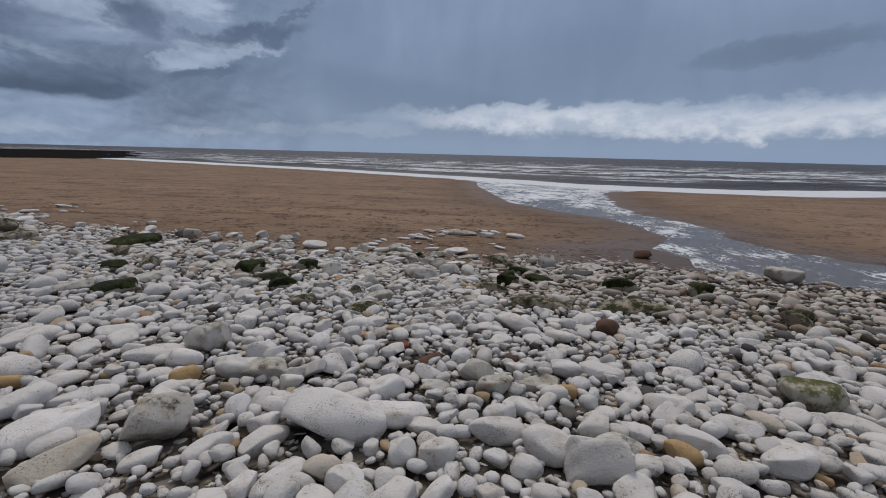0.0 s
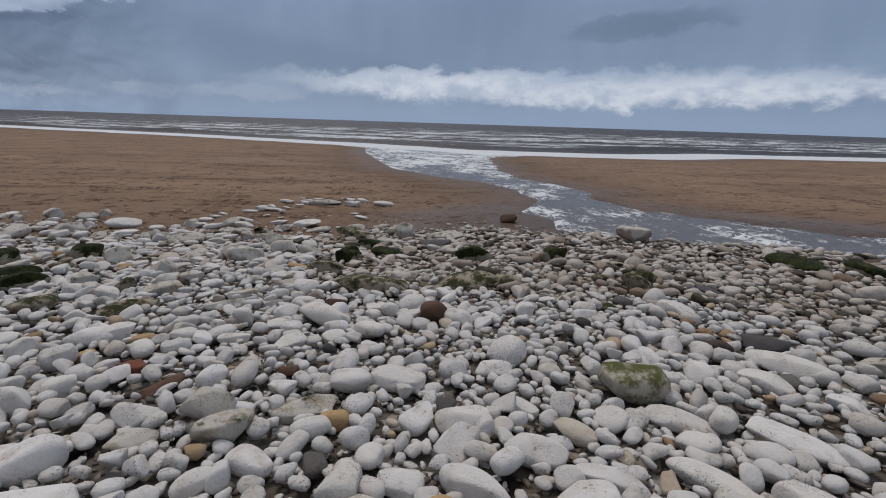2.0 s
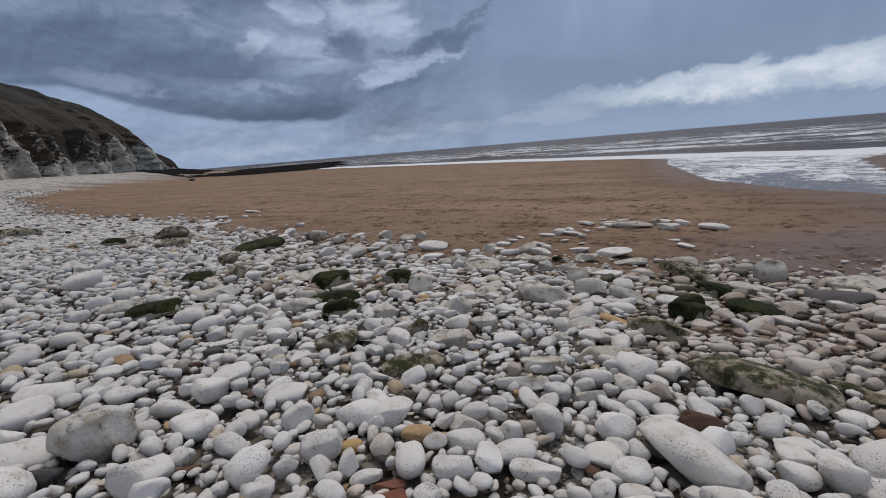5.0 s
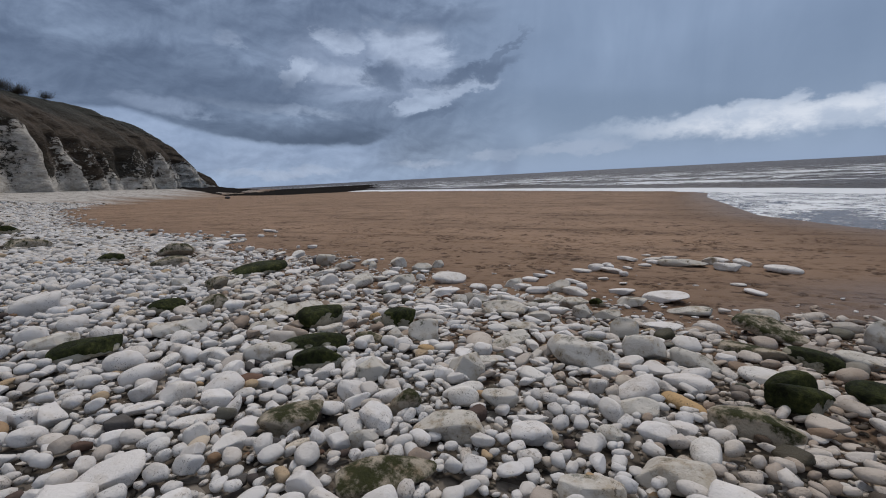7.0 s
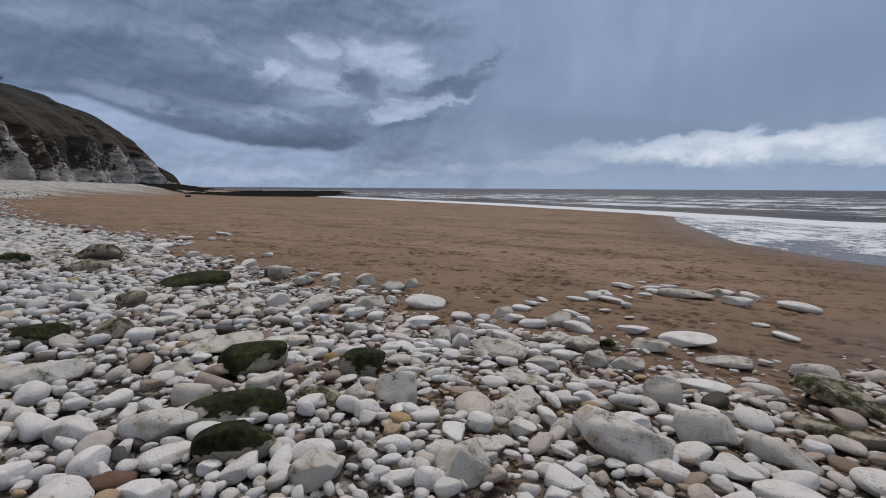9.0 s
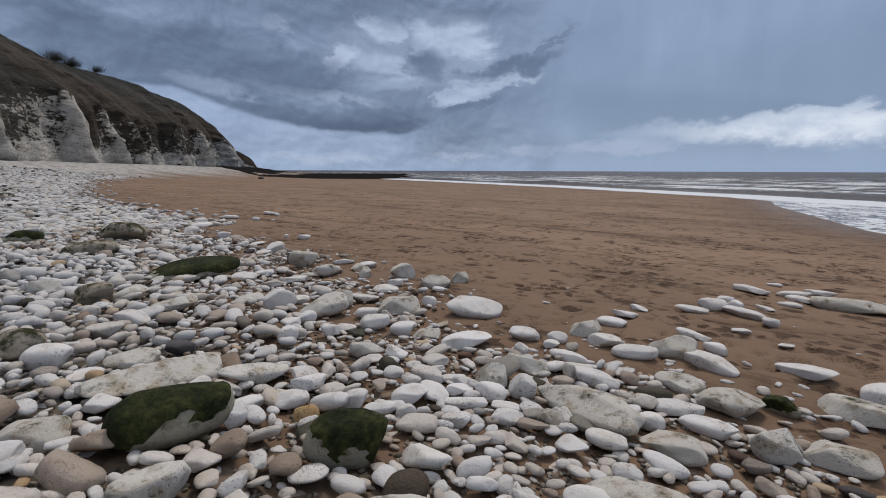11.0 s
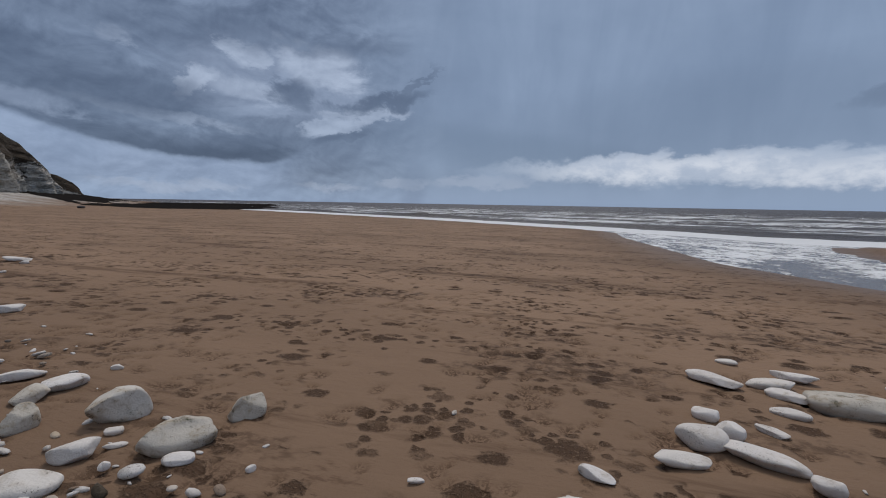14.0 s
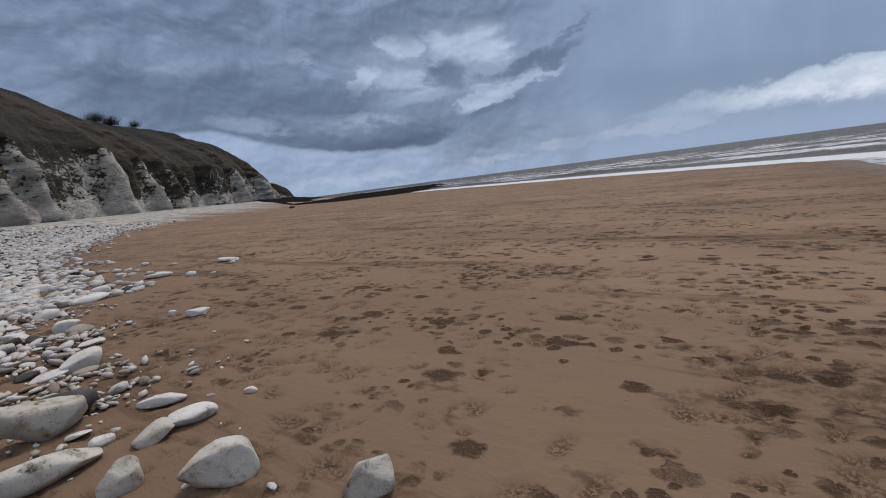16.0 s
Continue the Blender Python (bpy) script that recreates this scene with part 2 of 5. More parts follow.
# sand, with gravel between the stones and wetter ground by the water
M_GROUND, n, b = material("beach_ground")
p = world_pos(n)
wet = n.add("ShaderNodeAttribute")
wet.attribute_name = "wet"
gravel = n.add("ShaderNodeAttribute")
gravel.attribute_name = "gravel"
churn = n.add("ShaderNodeAttribute")
churn.attribute_name = "churned"
flat = n.scaled(p, (1.0, 1.0, 0.0))
broad = n.noise(n.scaled(flat, (0.5, 1.0, 1.0)), 0.22, 5, 0.6)
sand = n.mix(n.step(broad, 0.3, 0.7), (0.220, 0.144, 0.094), (0.312, 0.208, 0.138))
grain = n.noise(flat, 160.0, 3, 0.7)
sand = n.mix(n.step(grain, 0.3, 0.75, 0.0, 0.35), sand, (0.14, 0.092, 0.062))
mott = n.noise(n.scaled(flat, (0.45, 1.3, 1.0)), 2.4, 6, 0.7)
sand = n.mix(n.step(mott, 0.60, 0.66, 0.0, 0.55), sand, (0.075, 0.04, 0.022))
streak = n.noise(n.scaled(flat, (0.10, 0.9, 1.0)), 0.9, 6, 0.7)
sand = n.mix(n.step(streak, 0.56, 0.64, 0.0, 0.75), sand, (0.10, 0.058, 0.034))
warp = n.add("ShaderNodeTexNoise")
n.put(warp.inputs["Vector"], flat)
warp.inputs["Scale"].default_value, warp.inputs["Detail"].default_value, warp.inputs["Roughness"].default_value = 9.0, 4.0, 0.7
tread = n.noise(flat, 0.35, 4, 0.6)


def marks(scale, radius, share, push, stretch):
    """Scattered crumbly prints pressed into the sand."""
    q = n.vmath("ADD", n.scaled(flat, stretch), n.scaled(n.vmath("SUBTRACT", warp.outputs["Color"], (0.5, 0.5, 0.5)), (push, push, 0)))
    cell = n.add("ShaderNodeTexVoronoi")
    n.put(cell.inputs["Vector"], q)
    cell.voronoi_dimensions = "2D"
    cell.inputs["Scale"].default_value = scale
    pick = n.add("ShaderNodeSeparateColor")
    n.put(pick.inputs[0], cell.outputs["Color"])
    some = n.math("GREATER_THAN", n.math("ADD", pick.outputs[0], n.math("MULTIPLY", n.math("SUBTRACT", tread, 0.5), 1.6)), 1.0 - share)
    size = n.math("MULTIPLY", n.math("ADD", pick.outputs[1], 0.5), radius * scale)
    return n.math("MULTIPLY", some, n.step(n.math("DIVIDE", cell.outputs["Distance"], size), 1.0, 0.55))


crumb = n.noise(flat, 38.0, 4, 0.7)
walked = n.step(n.noise(n.scaled(flat, (0.8, 1.1, 1.0)), 0.75, 5, 0.7), 0.50, 0.58)
dug = n.step(n.noise(n.scaled(flat, (0.7, 1.2, 1.0)), 0.42, 6, 0.72), 0.55, 0.61)
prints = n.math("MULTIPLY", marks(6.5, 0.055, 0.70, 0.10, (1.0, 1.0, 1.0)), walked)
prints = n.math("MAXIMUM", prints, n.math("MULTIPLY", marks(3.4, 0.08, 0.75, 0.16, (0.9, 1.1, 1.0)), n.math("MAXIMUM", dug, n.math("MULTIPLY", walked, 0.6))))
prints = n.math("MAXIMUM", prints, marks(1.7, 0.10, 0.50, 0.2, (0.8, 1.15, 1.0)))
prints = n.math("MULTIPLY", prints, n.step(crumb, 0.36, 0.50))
sand = n.mix(n.math("MULTIPLY", dug, n.step(n.noise(flat, 6.0, 6, 0.75), 0.42, 0.58, 0.0, 0.75)), sand, (0.075, 0.045, 0.028))
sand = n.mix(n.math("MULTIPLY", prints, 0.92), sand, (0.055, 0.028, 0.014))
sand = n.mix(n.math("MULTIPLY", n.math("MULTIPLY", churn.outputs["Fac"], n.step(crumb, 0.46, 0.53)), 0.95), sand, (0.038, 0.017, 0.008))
sand = n.mix(n.math("MULTIPLY", wet.outputs["Fac"], 0.8), sand, (0.11, 0.07, 0.046))
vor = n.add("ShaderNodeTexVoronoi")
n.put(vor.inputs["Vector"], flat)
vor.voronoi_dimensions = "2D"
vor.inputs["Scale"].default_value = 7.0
# dark gravel with near-black cell rims: shade between stones painted into the colour
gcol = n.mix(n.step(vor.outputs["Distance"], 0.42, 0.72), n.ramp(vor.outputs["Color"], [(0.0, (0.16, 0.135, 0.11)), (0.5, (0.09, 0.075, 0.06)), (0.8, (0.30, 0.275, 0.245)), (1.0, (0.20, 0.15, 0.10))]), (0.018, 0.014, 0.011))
bank_far = n.add("ShaderNodeAttribute")
bank_far.attribute_name = "pale_bank"
drift = n.ramp(n.noise(n.scaled(flat, (0.5, 1.0, 1.0)), 0.55, 7, 0.75), [(0.30, (0.52, 0.50, 0.475)), (0.5, (0.44, 0.42, 0.395)), (0.58, (0.20, 0.185, 0.165)), (0.66, (0.48, 0.46, 0.435))])
gcol = n.mix(bank_far.outputs["Fac"], gcol, drift)
gcol = n.mix(n.step(n.noise(flat, 0.9, 5, 0.65), 0.54, 0.70, 0.0, 0.45), gcol, (0.09, 0.08, 0.06))
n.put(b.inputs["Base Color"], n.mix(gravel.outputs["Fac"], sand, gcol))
n.put(b.inputs["Roughness"], n.step(wet.outputs["Fac"], 0.45, 1.0, 0.85, 0.4))
b.inputs["Specular IOR Level"].default_value = 0.18
hh = n.math("ADD", n.math("MULTIPLY", mott, 1.2), n.math("MULTIPLY", grain, 0.15))
hh = n.math("SUBTRACT", hh, n.math("MULTIPLY", prints, 1.6))
hh = n.math("ADD", hh, n.math("MULTIPLY", n.noise(flat, 11.0, 5, 0.65), 0.5))
hh = n.math("SUBTRACT", hh, n.math("MULTIPLY", n.math("MULTIPLY", vor.outputs["Distance"], gravel.outputs["Fac"]), 1.5))
bump(n, b, hh, 0.7, 0.03)

# shallow foaming stream water and the sea
def water_material(name, foam_lo, foam_hi, deep, stretch, calm, chop):
    m, n, b = material(name)
    p = world_pos(n)
    f = n.add("ShaderNodeAttribute")
    f.attribute_name = "foam"
    q = n.scaled(p, stretch)
    lace = n.math("ABSOLUTE", n.math("SUBTRACT", n.noise(q, 1.0, 6, 0.62, 1.2), 0.5))
    veil = n.step(lace, 0.085, 0.015)
    patch = n.noise(q, 0.45, 6, 0.65, 0.6)
    amount = n.math("ADD", n.math("ADD", patch, n.math("MULTIPLY", veil, 0.16)), n.math("SUBTRACT", f.outputs["Fac"], 0.5))
    foam = n.step(amount, foam_lo, foam_hi)
    n.put(b.inputs["Base Color"], n.mix(foam, deep, (0.74, 0.77, 0.80)))
    n.put(b.inputs["Roughness"], n.step(foam, 0.0, 1.0, calm, 0.8))
    b.inputs["IOR"].default_value = 1.33
    h = n.math("ADD", n.math("MULTIPLY", n.noise(q, 2.2, 5, 0.6), 0.6), n.math("MULTIPLY", foam, 0.25))
    bump(n, b, h, 0.9, chop)
    return m


M_STREAM = water_material("stream_water", 0.52, 0.66, (0.105, 0.088, 0.078), (2.6, 1.7, 1.0), 0.22, 0.08)
M_SEA = water_material("sea_water", 0.52, 0.66, (0.050, 0.044, 0.044), (0.13, 0.42, 0.4), 0.45, 1.5)

# chalk cliff with turf, brown scrub and hanging growth
M_CLIFF, n, b = material("cliff_face")
p = world_pos(n)
tu = n.add("ShaderNodeAttribute")
tu.attribute_name = "turf"
rock = n.noise(n.scaled(p, (0.5, 0.5, 0.9)), 0.55, 7, 0.68)
chalk = n.mix(n.step(rock, 0.3, 0.7), (0.33, 0.30, 0.255), (0.67, 0.64, 0.585))
bed = n.noise(n.scaled(p, (0.16, 0.16, 0.8)), 0.9, 6, 0.72)
chalk = n.mix(n.step(bed, 0.55, 0.68, 0.0, 0.3), chalk, (0.20, 0.165, 0.125))
gap = n.noise(n.scaled(p, (1.0, 1.0, 0.45)), 0.14, 7, 0.68)
thicket = n.add("ShaderNodeAttribute")
thicket.attribute_name = "thicket"
growth = n.mix(thicket.outputs["Fac"], n.mix(n.noise(p, 0.25, 5, 0.7), (0.030, 0.022, 0.013), (0.085, 0.056, 0.034)), (0.009, 0.0115, 0.0055))
growth = n.mix(n.step(n.noise(p, 0.6, 6, 0.7), 0.35, 0.75, 0.0, 0.6), growth, (0.012, 0.0115, 0.007))
gap = n.math("ADD", n.math("MULTIPLY", n.math("SUBTRACT", gap, 0.5), 2.2), n.math("MULTIPLY", n.math("SUBTRACT", n.noise(n.scaled(p, (0.8, 0.8, 1.6)), 0.42, 6, 0.7), 0.5), 2.0))
gap = n.math("ADD", gap, n.math("MULTIPLY", n.math("SUBTRACT", n.noise(n.scaled(p, (0.7, 0.7, 1.5)), 1.1, 5, 0.7), 0.5), 2.4))
cover = n.step(n.math("ADD", gap, tu.outputs["Fac"]), -0.02, 0.2)
n.put(b.inputs["Base Color"], n.mix(cover, chalk, growth))
b.inputs["Roughness"].default_value = 0.9
bump(n, b, n.math("ADD", n.math("MULTIPLY", rock, 1.3), n.math("ADD", n.math("MULTIPLY", bed, 0.7), n.math("MULTIPLY", cover, 0.5))), 1.0, 1.8)

M_ALGAE, n, b = material("algae")
p = world_pos(n)
weed = n.noise(p, 26.0, 6, 0.7)
n.put(b.inputs["Base Color"], n.ramp(n.math("ADD", n.math("MULTIPLY", weed, 0.6), n.math("MULTIPLY", n.noise(p, 5.0, 4, 0.6), 0.5)), [(0.0, (0.005, 0.006, 0.003)), (0.44, (0.007, 0.009, 0.003)), (0.55, (0.023, 0.029, 0.008)), (0.65, (0.05, 0.056, 0.015)), (0.73, (0.12, 0.115, 0.05)), (0.8, (0.3, 0.28, 0.2))]))
b.inputs["Roughness"].default_value = 0.8
b.inputs["Specular IOR Level"].default_value = 0.15
bump(n, b, n.math("ADD", weed, n.math("MULTIPLY", n.noise(p, 120.0, 4, 0.7), 0.5)), 0.9, 0.02)

M_REEF = stone_material("wet_reef_rock", [(0.0, (0.016, 0.015, 0.015)), (1.0, (0.03, 0.028, 0.026))], rough=1.0, sheen=0.0)
M_SCRUB, n, b = material("scrub_twigs")
n.put(b.inputs["Base Color"], n.mix(n.noise(world_pos(n), 2.0), (0.03, 0.024, 0.018), (0.06, 0.045, 0.03)))
b.inputs["Roughness"].default_value = 0.9

# ---- the lie of the land ----
SEA = -2.5


def edge_of_shingle(x):
    """How far seawards the bank of stones reaches."""
    return np.interp(x, (-400, -240, -208, -182, -150, -120, -90, -72, -60, -45, -30, -14, -8, -5.5, -3, -1, 2, 5, 8, 13, 30, 120), (330, 200, 170, 140, 105, 72, 43, 31.8, 26.5, 21.0, 15.6, 12.5, 11.2, 10.4, 9.4, 9.4, 9.3, 8.9, 7.9, 6.3, 2.0, -20))


def shoreline(x):
    return np.interp(x, (-400, -200, -108, -27, 7, 20, 31, 44, 60, 150, 400), (330, 215, 138, 92, 68, 57, 54, 52, 57, 50, 20))


def stream_depth(x, y):
    """Metres inside the stream's banks; negative on dry sand."""
    bank = (4, 7, 8.5, 9.6, 10.6, 11.9, 14.1, 16.6, 19.3, 22, 27, 33, 40, 50, 64, 90)
    left = np.interp(y, bank, (15, 9.6, 6.4, 5.6, 6.0, 5.8, 7.3, 7.45, 7.1, 5.7, 3.9, 3.75, 3.6, 3.4, 4.5, -5))
    right = np.interp(y, bank, (22, 13.5, 11.6, 11.0, 10.3, 9.4, 9.0, 10.3, 9.7, 9.5, 10.3, 12, 14, 18.5, 30, 60))
    return np.minimum(x - left, right - x)


def smooth(v, lo, hi):
    t = np.clip((v - lo) / (hi - lo), 0, 1)
    return t * t * (3 - 2 * t)


def sand_level(x, y):
    base = -0.86 - 0.0088 * np.clip(x + 4.7, -14, 9)
    return base + (SEA - base) * (y - 11.0) / (shoreline(x) - 11.0)


def shingle_level(x, y):
    rise = 0.1 * (edge_of_shingle(x) - y)
    rise = np.where(rise > 2.2, 2.2 + 1.6 * (1 - np.exp(-(rise - 2.2) / 1.6)), rise)
    return -0.93 - 0.0088 * np.clip(x + 4.7, -14, 9) + rise


def wobble(x, y, s, seed):
    """Cheap smooth unevenness, about -1 to 1."""
    r = np.random.RandomState(seed)
    v = 0 * x
    for k in range(5):
        a, ph, f = r.uniform(0, 6.28), r.uniform(0, 6.28), s * r.uniform(0.6, 1.9)
        v = v + np.sin((x * math.cos(a) + y * math.sin(a)) * f + ph + np.sin((x * math.sin(a) - y * math.cos(a)) * f * 0.7) * 1.3)
    return v / 3.2


def level(x, y):
    a, b = shingle_level(x, y), sand_level(x, y)
    z = 0.5 * (a + b + np.sqrt((a - b) ** 2 + 0.01)) - 0.02
    return z - 0.13 * smooth(stream_depth(x, y), -0.35, 0.5) + 0.012 * wobble(x, y, 1.1, 3)


def lines(lo, hi, inner_lo, inner_hi, step, grow=1.12):
    """Grid lines: even within, growing outwards."""
    mid = list(np.arange(inner_lo, inner_hi, step))
    s, v, up = step, mid[-1], []
    while v < hi:
        s *= grow
        v += s
        up.append(v)
    s, v, down = step, inner_lo, []
    while v > lo:
        s *= grow
        v -= s
        down.append(v)
    return np.array(down[::-1] + mid + up)


def sheet(name, xs, ys, height, mat, attributes=(), keep=None):
    """A grid over xs and ys, at the given height, with float attributes of each point."""
    X, Y = np.meshgrid(xs, ys)
    X, Y = X.ravel(), Y.ravel()
    Z = height(X, Y)
    w, h = len(xs), len(ys)
    i = (np.arange(h - 1)[:, None] * w + np.arange(w - 1)[None]).ravel()
    quads = np.stack([i, i + 1, i + w + 1, i + w], 1)
    if keep is not None:
        quads = quads[keep(X, Y)[quads].any(axis=1)]
    me = bpy.data.meshes.new(name)
    me.from_pydata(np.stack([X, Y, Z], 1).tolist(), [], quads.tolist())
    for key, fn in attributes:
        at = me.attributes.new(key, "FLOAT", "POINT")
        at.data.foreach_set("value", np.asarray(fn(X, Y), dtype=np.float32))
    me.polygons.foreach_set("use_smooth", [True] * len(me.polygons))
    me.materials.append(mat)
    me.validate()
    return new(name, me)


# paw prints and scuffs trodden into the near sand
rng = np.random.RandomState(11)
PRINTS = []
for k in range(560):
    cx, cy = rng.uniform(-10.5, 4.5), 9.8 + 12 * rng.random_sample() ** 1.2
    for j in range(rng.randint(1, 8)):
        PRINTS.append((cx + rng.normal(0, 0.22), cy + rng.normal(0, 0.14), rng.uniform(0.025, 0.065), rng.uniform(0.8, 2.4), rng.uniform(0, 3.14)))


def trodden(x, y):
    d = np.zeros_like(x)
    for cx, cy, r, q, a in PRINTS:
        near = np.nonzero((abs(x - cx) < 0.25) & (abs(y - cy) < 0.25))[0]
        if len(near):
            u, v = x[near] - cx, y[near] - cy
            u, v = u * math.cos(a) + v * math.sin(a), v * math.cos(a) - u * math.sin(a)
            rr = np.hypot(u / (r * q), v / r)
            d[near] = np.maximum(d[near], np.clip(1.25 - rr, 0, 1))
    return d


gx, gy = lines(-1500, 1500, -9.5, 3.8, 0.05), lines(-300, 700, 9.2, 19, 0.05)
dents = {}


def ground_height(x, y):
    dents["now"] = trodden(x, y)
    return level(x, y) - 0.034 * dents["now"] - 0.6 * smooth(y - shoreline(x), 0, 40)


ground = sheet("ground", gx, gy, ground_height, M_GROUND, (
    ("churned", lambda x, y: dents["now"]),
    ("wet", lambda x, y: np.maximum(np.maximum(smooth(stream_depth(x, y), -0.7, 0.1), 0.85 * smooth(stream_depth(x, y), -7.0, 0.0) + 0.5 * smooth(y - edge_of_shingle(x), 6.0, 0.0)), smooth(y - shoreline(x), -9, -1))),
    ("pale_bank", lambda x, y: smooth(-x, 13, 24)),
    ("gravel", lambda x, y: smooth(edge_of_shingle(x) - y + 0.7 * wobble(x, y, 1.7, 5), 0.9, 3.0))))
tagged(ground, "brown rippled sand running up into a bank of white shingle", "beach", kind="structure")

stream = sheet("stream_water", lines(1.5, 40, 3, 13, 0.25), lines(2, 75, 6, 30, 0.25), lambda x, y: sand_level(x, y) - 0.055 + 0.006 * wobble(x, y, 4, 8),
               M_STREAM, (("foam", lambda x, y: 0.42 + 0.11 * smooth(y, 18, 34) + 0.10 * wobble(x, y, 0.8, 9)),), keep=lambda x, y: stream_depth(x, y) > -0.6)
tagged(stream, "shallow foam-streaked stream crossing the sand to the sea", "stream", kind="structure")


def swell(x, y):
    d = y - shoreline(x)
    rows = np.sin(d * 0.34 + 1.2 * wobble(x, y, 0.05, 21)) + 0.6 * np.sin(d * 0.13 + 2 * wobble(x, y, 0.02, 22))
    breaker = 0.5 * np.exp(-((d - 17 - 1.5 * wobble(x, y, 0.04, 24)) / 1.6) ** 2) * (0.7 + 0.5 * wobble(x, y, 0.15, 25))
    return SEA + breaker + 0.3 * smooth(d, 6, 30) * np.maximum(rows, -0.4) * (0.7 + 0.5 * wobble(x, y, 0.08, 23))


def sea_foam(x, y):
    d = y - shoreline(x)
    rows = np.sin(d * 0.34 + 1.2 * wobble(x, y, 0.05, 21) + 0.7)
    f = 0.60 * smooth(d, 13, 5) + 0.35 + 0.20 * np.maximum(rows, -0.6) * smooth(d, 10, 25)
    return f - 0.42 * smooth(d, 8, 13) * smooth(d, 19, 14) - 0.2 * smooth(d, 60, 350)


sea = sheet("sea", lines(-3500, 3500, -60, 60, 1.6, 1.06), lines(42, 4000, 48, 150, 0.9, 1.04), swell, M_SEA, (("foam", sea_foam),), keep=lambda x, y: y > shoreline(x) - 6)
tagged(sea, "grey choppy sea with rows of white breakers", "sea", kind="structure")


# ---- cliffs ----
def cliff(name, foot, label, ribs=(), steps=520, rows=60, lean=14.0, scale=1.0, deep=160.0):
    """A chalk cliff along a line of foot points (x, y, z of the top, set-back of the top), its chalk ribs given by bearing, half-width and depth."""
    f = np.array(foot, dtype=float)
    run = np.concatenate([[0], np.cumsum(np.hypot(np.diff(f[:, 0]), np.diff(f[:, 1])))])
    s = np.linspace(0, run[-1], steps)
    fx, fy, top, back = (np.interp(s, run, f[:, k]) for k in range(4))
    k = np.ones(5) / 5
    fx, fy = (np.convolve(np.pad(v, 2, "edge"), k, "valid") for v in (fx, fy))
    dx, dy = np.gradient(fx), np.gradient(fy)
    ln = np.hypot(dx, dy)
    nx, ny = -dy / ln, dx / ln
    bearing = np.degrees(np.arctan2(-fx, fy))
    rib = np.zeros(steps)
    for b0, half, much in ribs:
        rib = np.maximum(rib, much * np.clip(1.3 - abs(bearing - b0) / (0.75 * half), 0, 1))
    verts, turf, dark = [], [], []
    for j in range(rows):
        v = j / (rows - 1)
        face = min(v / 0.5, 1.0)
        for i in range(steps):
            # the ribs lean back towards the near end as they rise
            k = min(steps - 1, max(0, i + int(lean * v * steps / run[-1])))
            out = 0.14 * back[i] * face ** 1.5 + max(0.0, v - 0.44) / 0.56 * back[i] * 0.86
            rough = noise.fractal((s[i] * 0.14, v * 6.0, 2.0), 0.8, 2.1, 6)
            groove = abs(noise.noise((s[i] * 0.16, v * 1.2, 9.0)))
            jut = (rib[k] * 4.5 + groove * 2.5) * min(1.0, 1.35 - 1.2 * v) * scale
            wob = 1 + 0.012 * noise.noise((s[i] * 0.06, 7.0, 1.0)) + 0.006 * noise.noise((s[i] * 0.3, 8.0, 1.0))
            z = -1.0 + (top[i] * wob + 1.0) * (0.60 * face + 0.40 * max(0.0, (v - 0.5) / 0.5) ** 0.8)
            d = out - jut + 1.2 * rough * scale
            verts.append((fx[i] + nx[i] * d, fy[i] + ny[i] * d, z + 0.35 * rough * scale * (1 - 0.6 * v)))
            cover = 0.40 + 1.5 * smooth(v, 0.32, 0.56) + 0.22 * math.sin(s[i] * 0.05) - 0.68 * rib[k] * smooth(v, 0.66, 0.44) - 0.62 * smooth(z, 8.5, 4.5) + 0.5 * noise.noise((s[i] * 0.09, v * 2.0, 14.0))
            turf.append(cover)
            dark.append(smooth(noise.noise((s[i] * 0.035 + 1.6 * v, v * 1.4, 21.0)), -0.22, 0.12) * (0.55 + 0.45 * smooth(v, 0.6, 0.9)))
    last = len(verts) - steps
    for i in range(steps):
        verts.append((fx[i] + nx[i] * (back[i] + deep), fy[i] + ny[i] * (back[i] + deep), verts[last + i][2] - 1.0))
        turf.append(2.0)
        dark.append(0.5)
    faces = [(j * steps + i, j * steps + i + 1, (j + 1) * steps + i + 1, (j + 1) * steps + i) for j in range(rows) for i in range(steps - 1)]
    me = bpy.data.meshes.new(name)
    me.from_pydata(verts, [], faces)
    me.attributes.new("turf", "FLOAT", "POINT").data.foreach_set("value", np.array(turf, dtype=np.float32))
    me.attributes.new("thicket", "FLOAT", "POINT").data.foreach_set("value", np.array(dark, dtype=np.float32))
    me.polygons.foreach_set("use_smooth", [True] * len(me.polygons))
    me.materials.append(M_CLIFF)
    return tagged(new(name, me), label, "cliff", kind="structure")


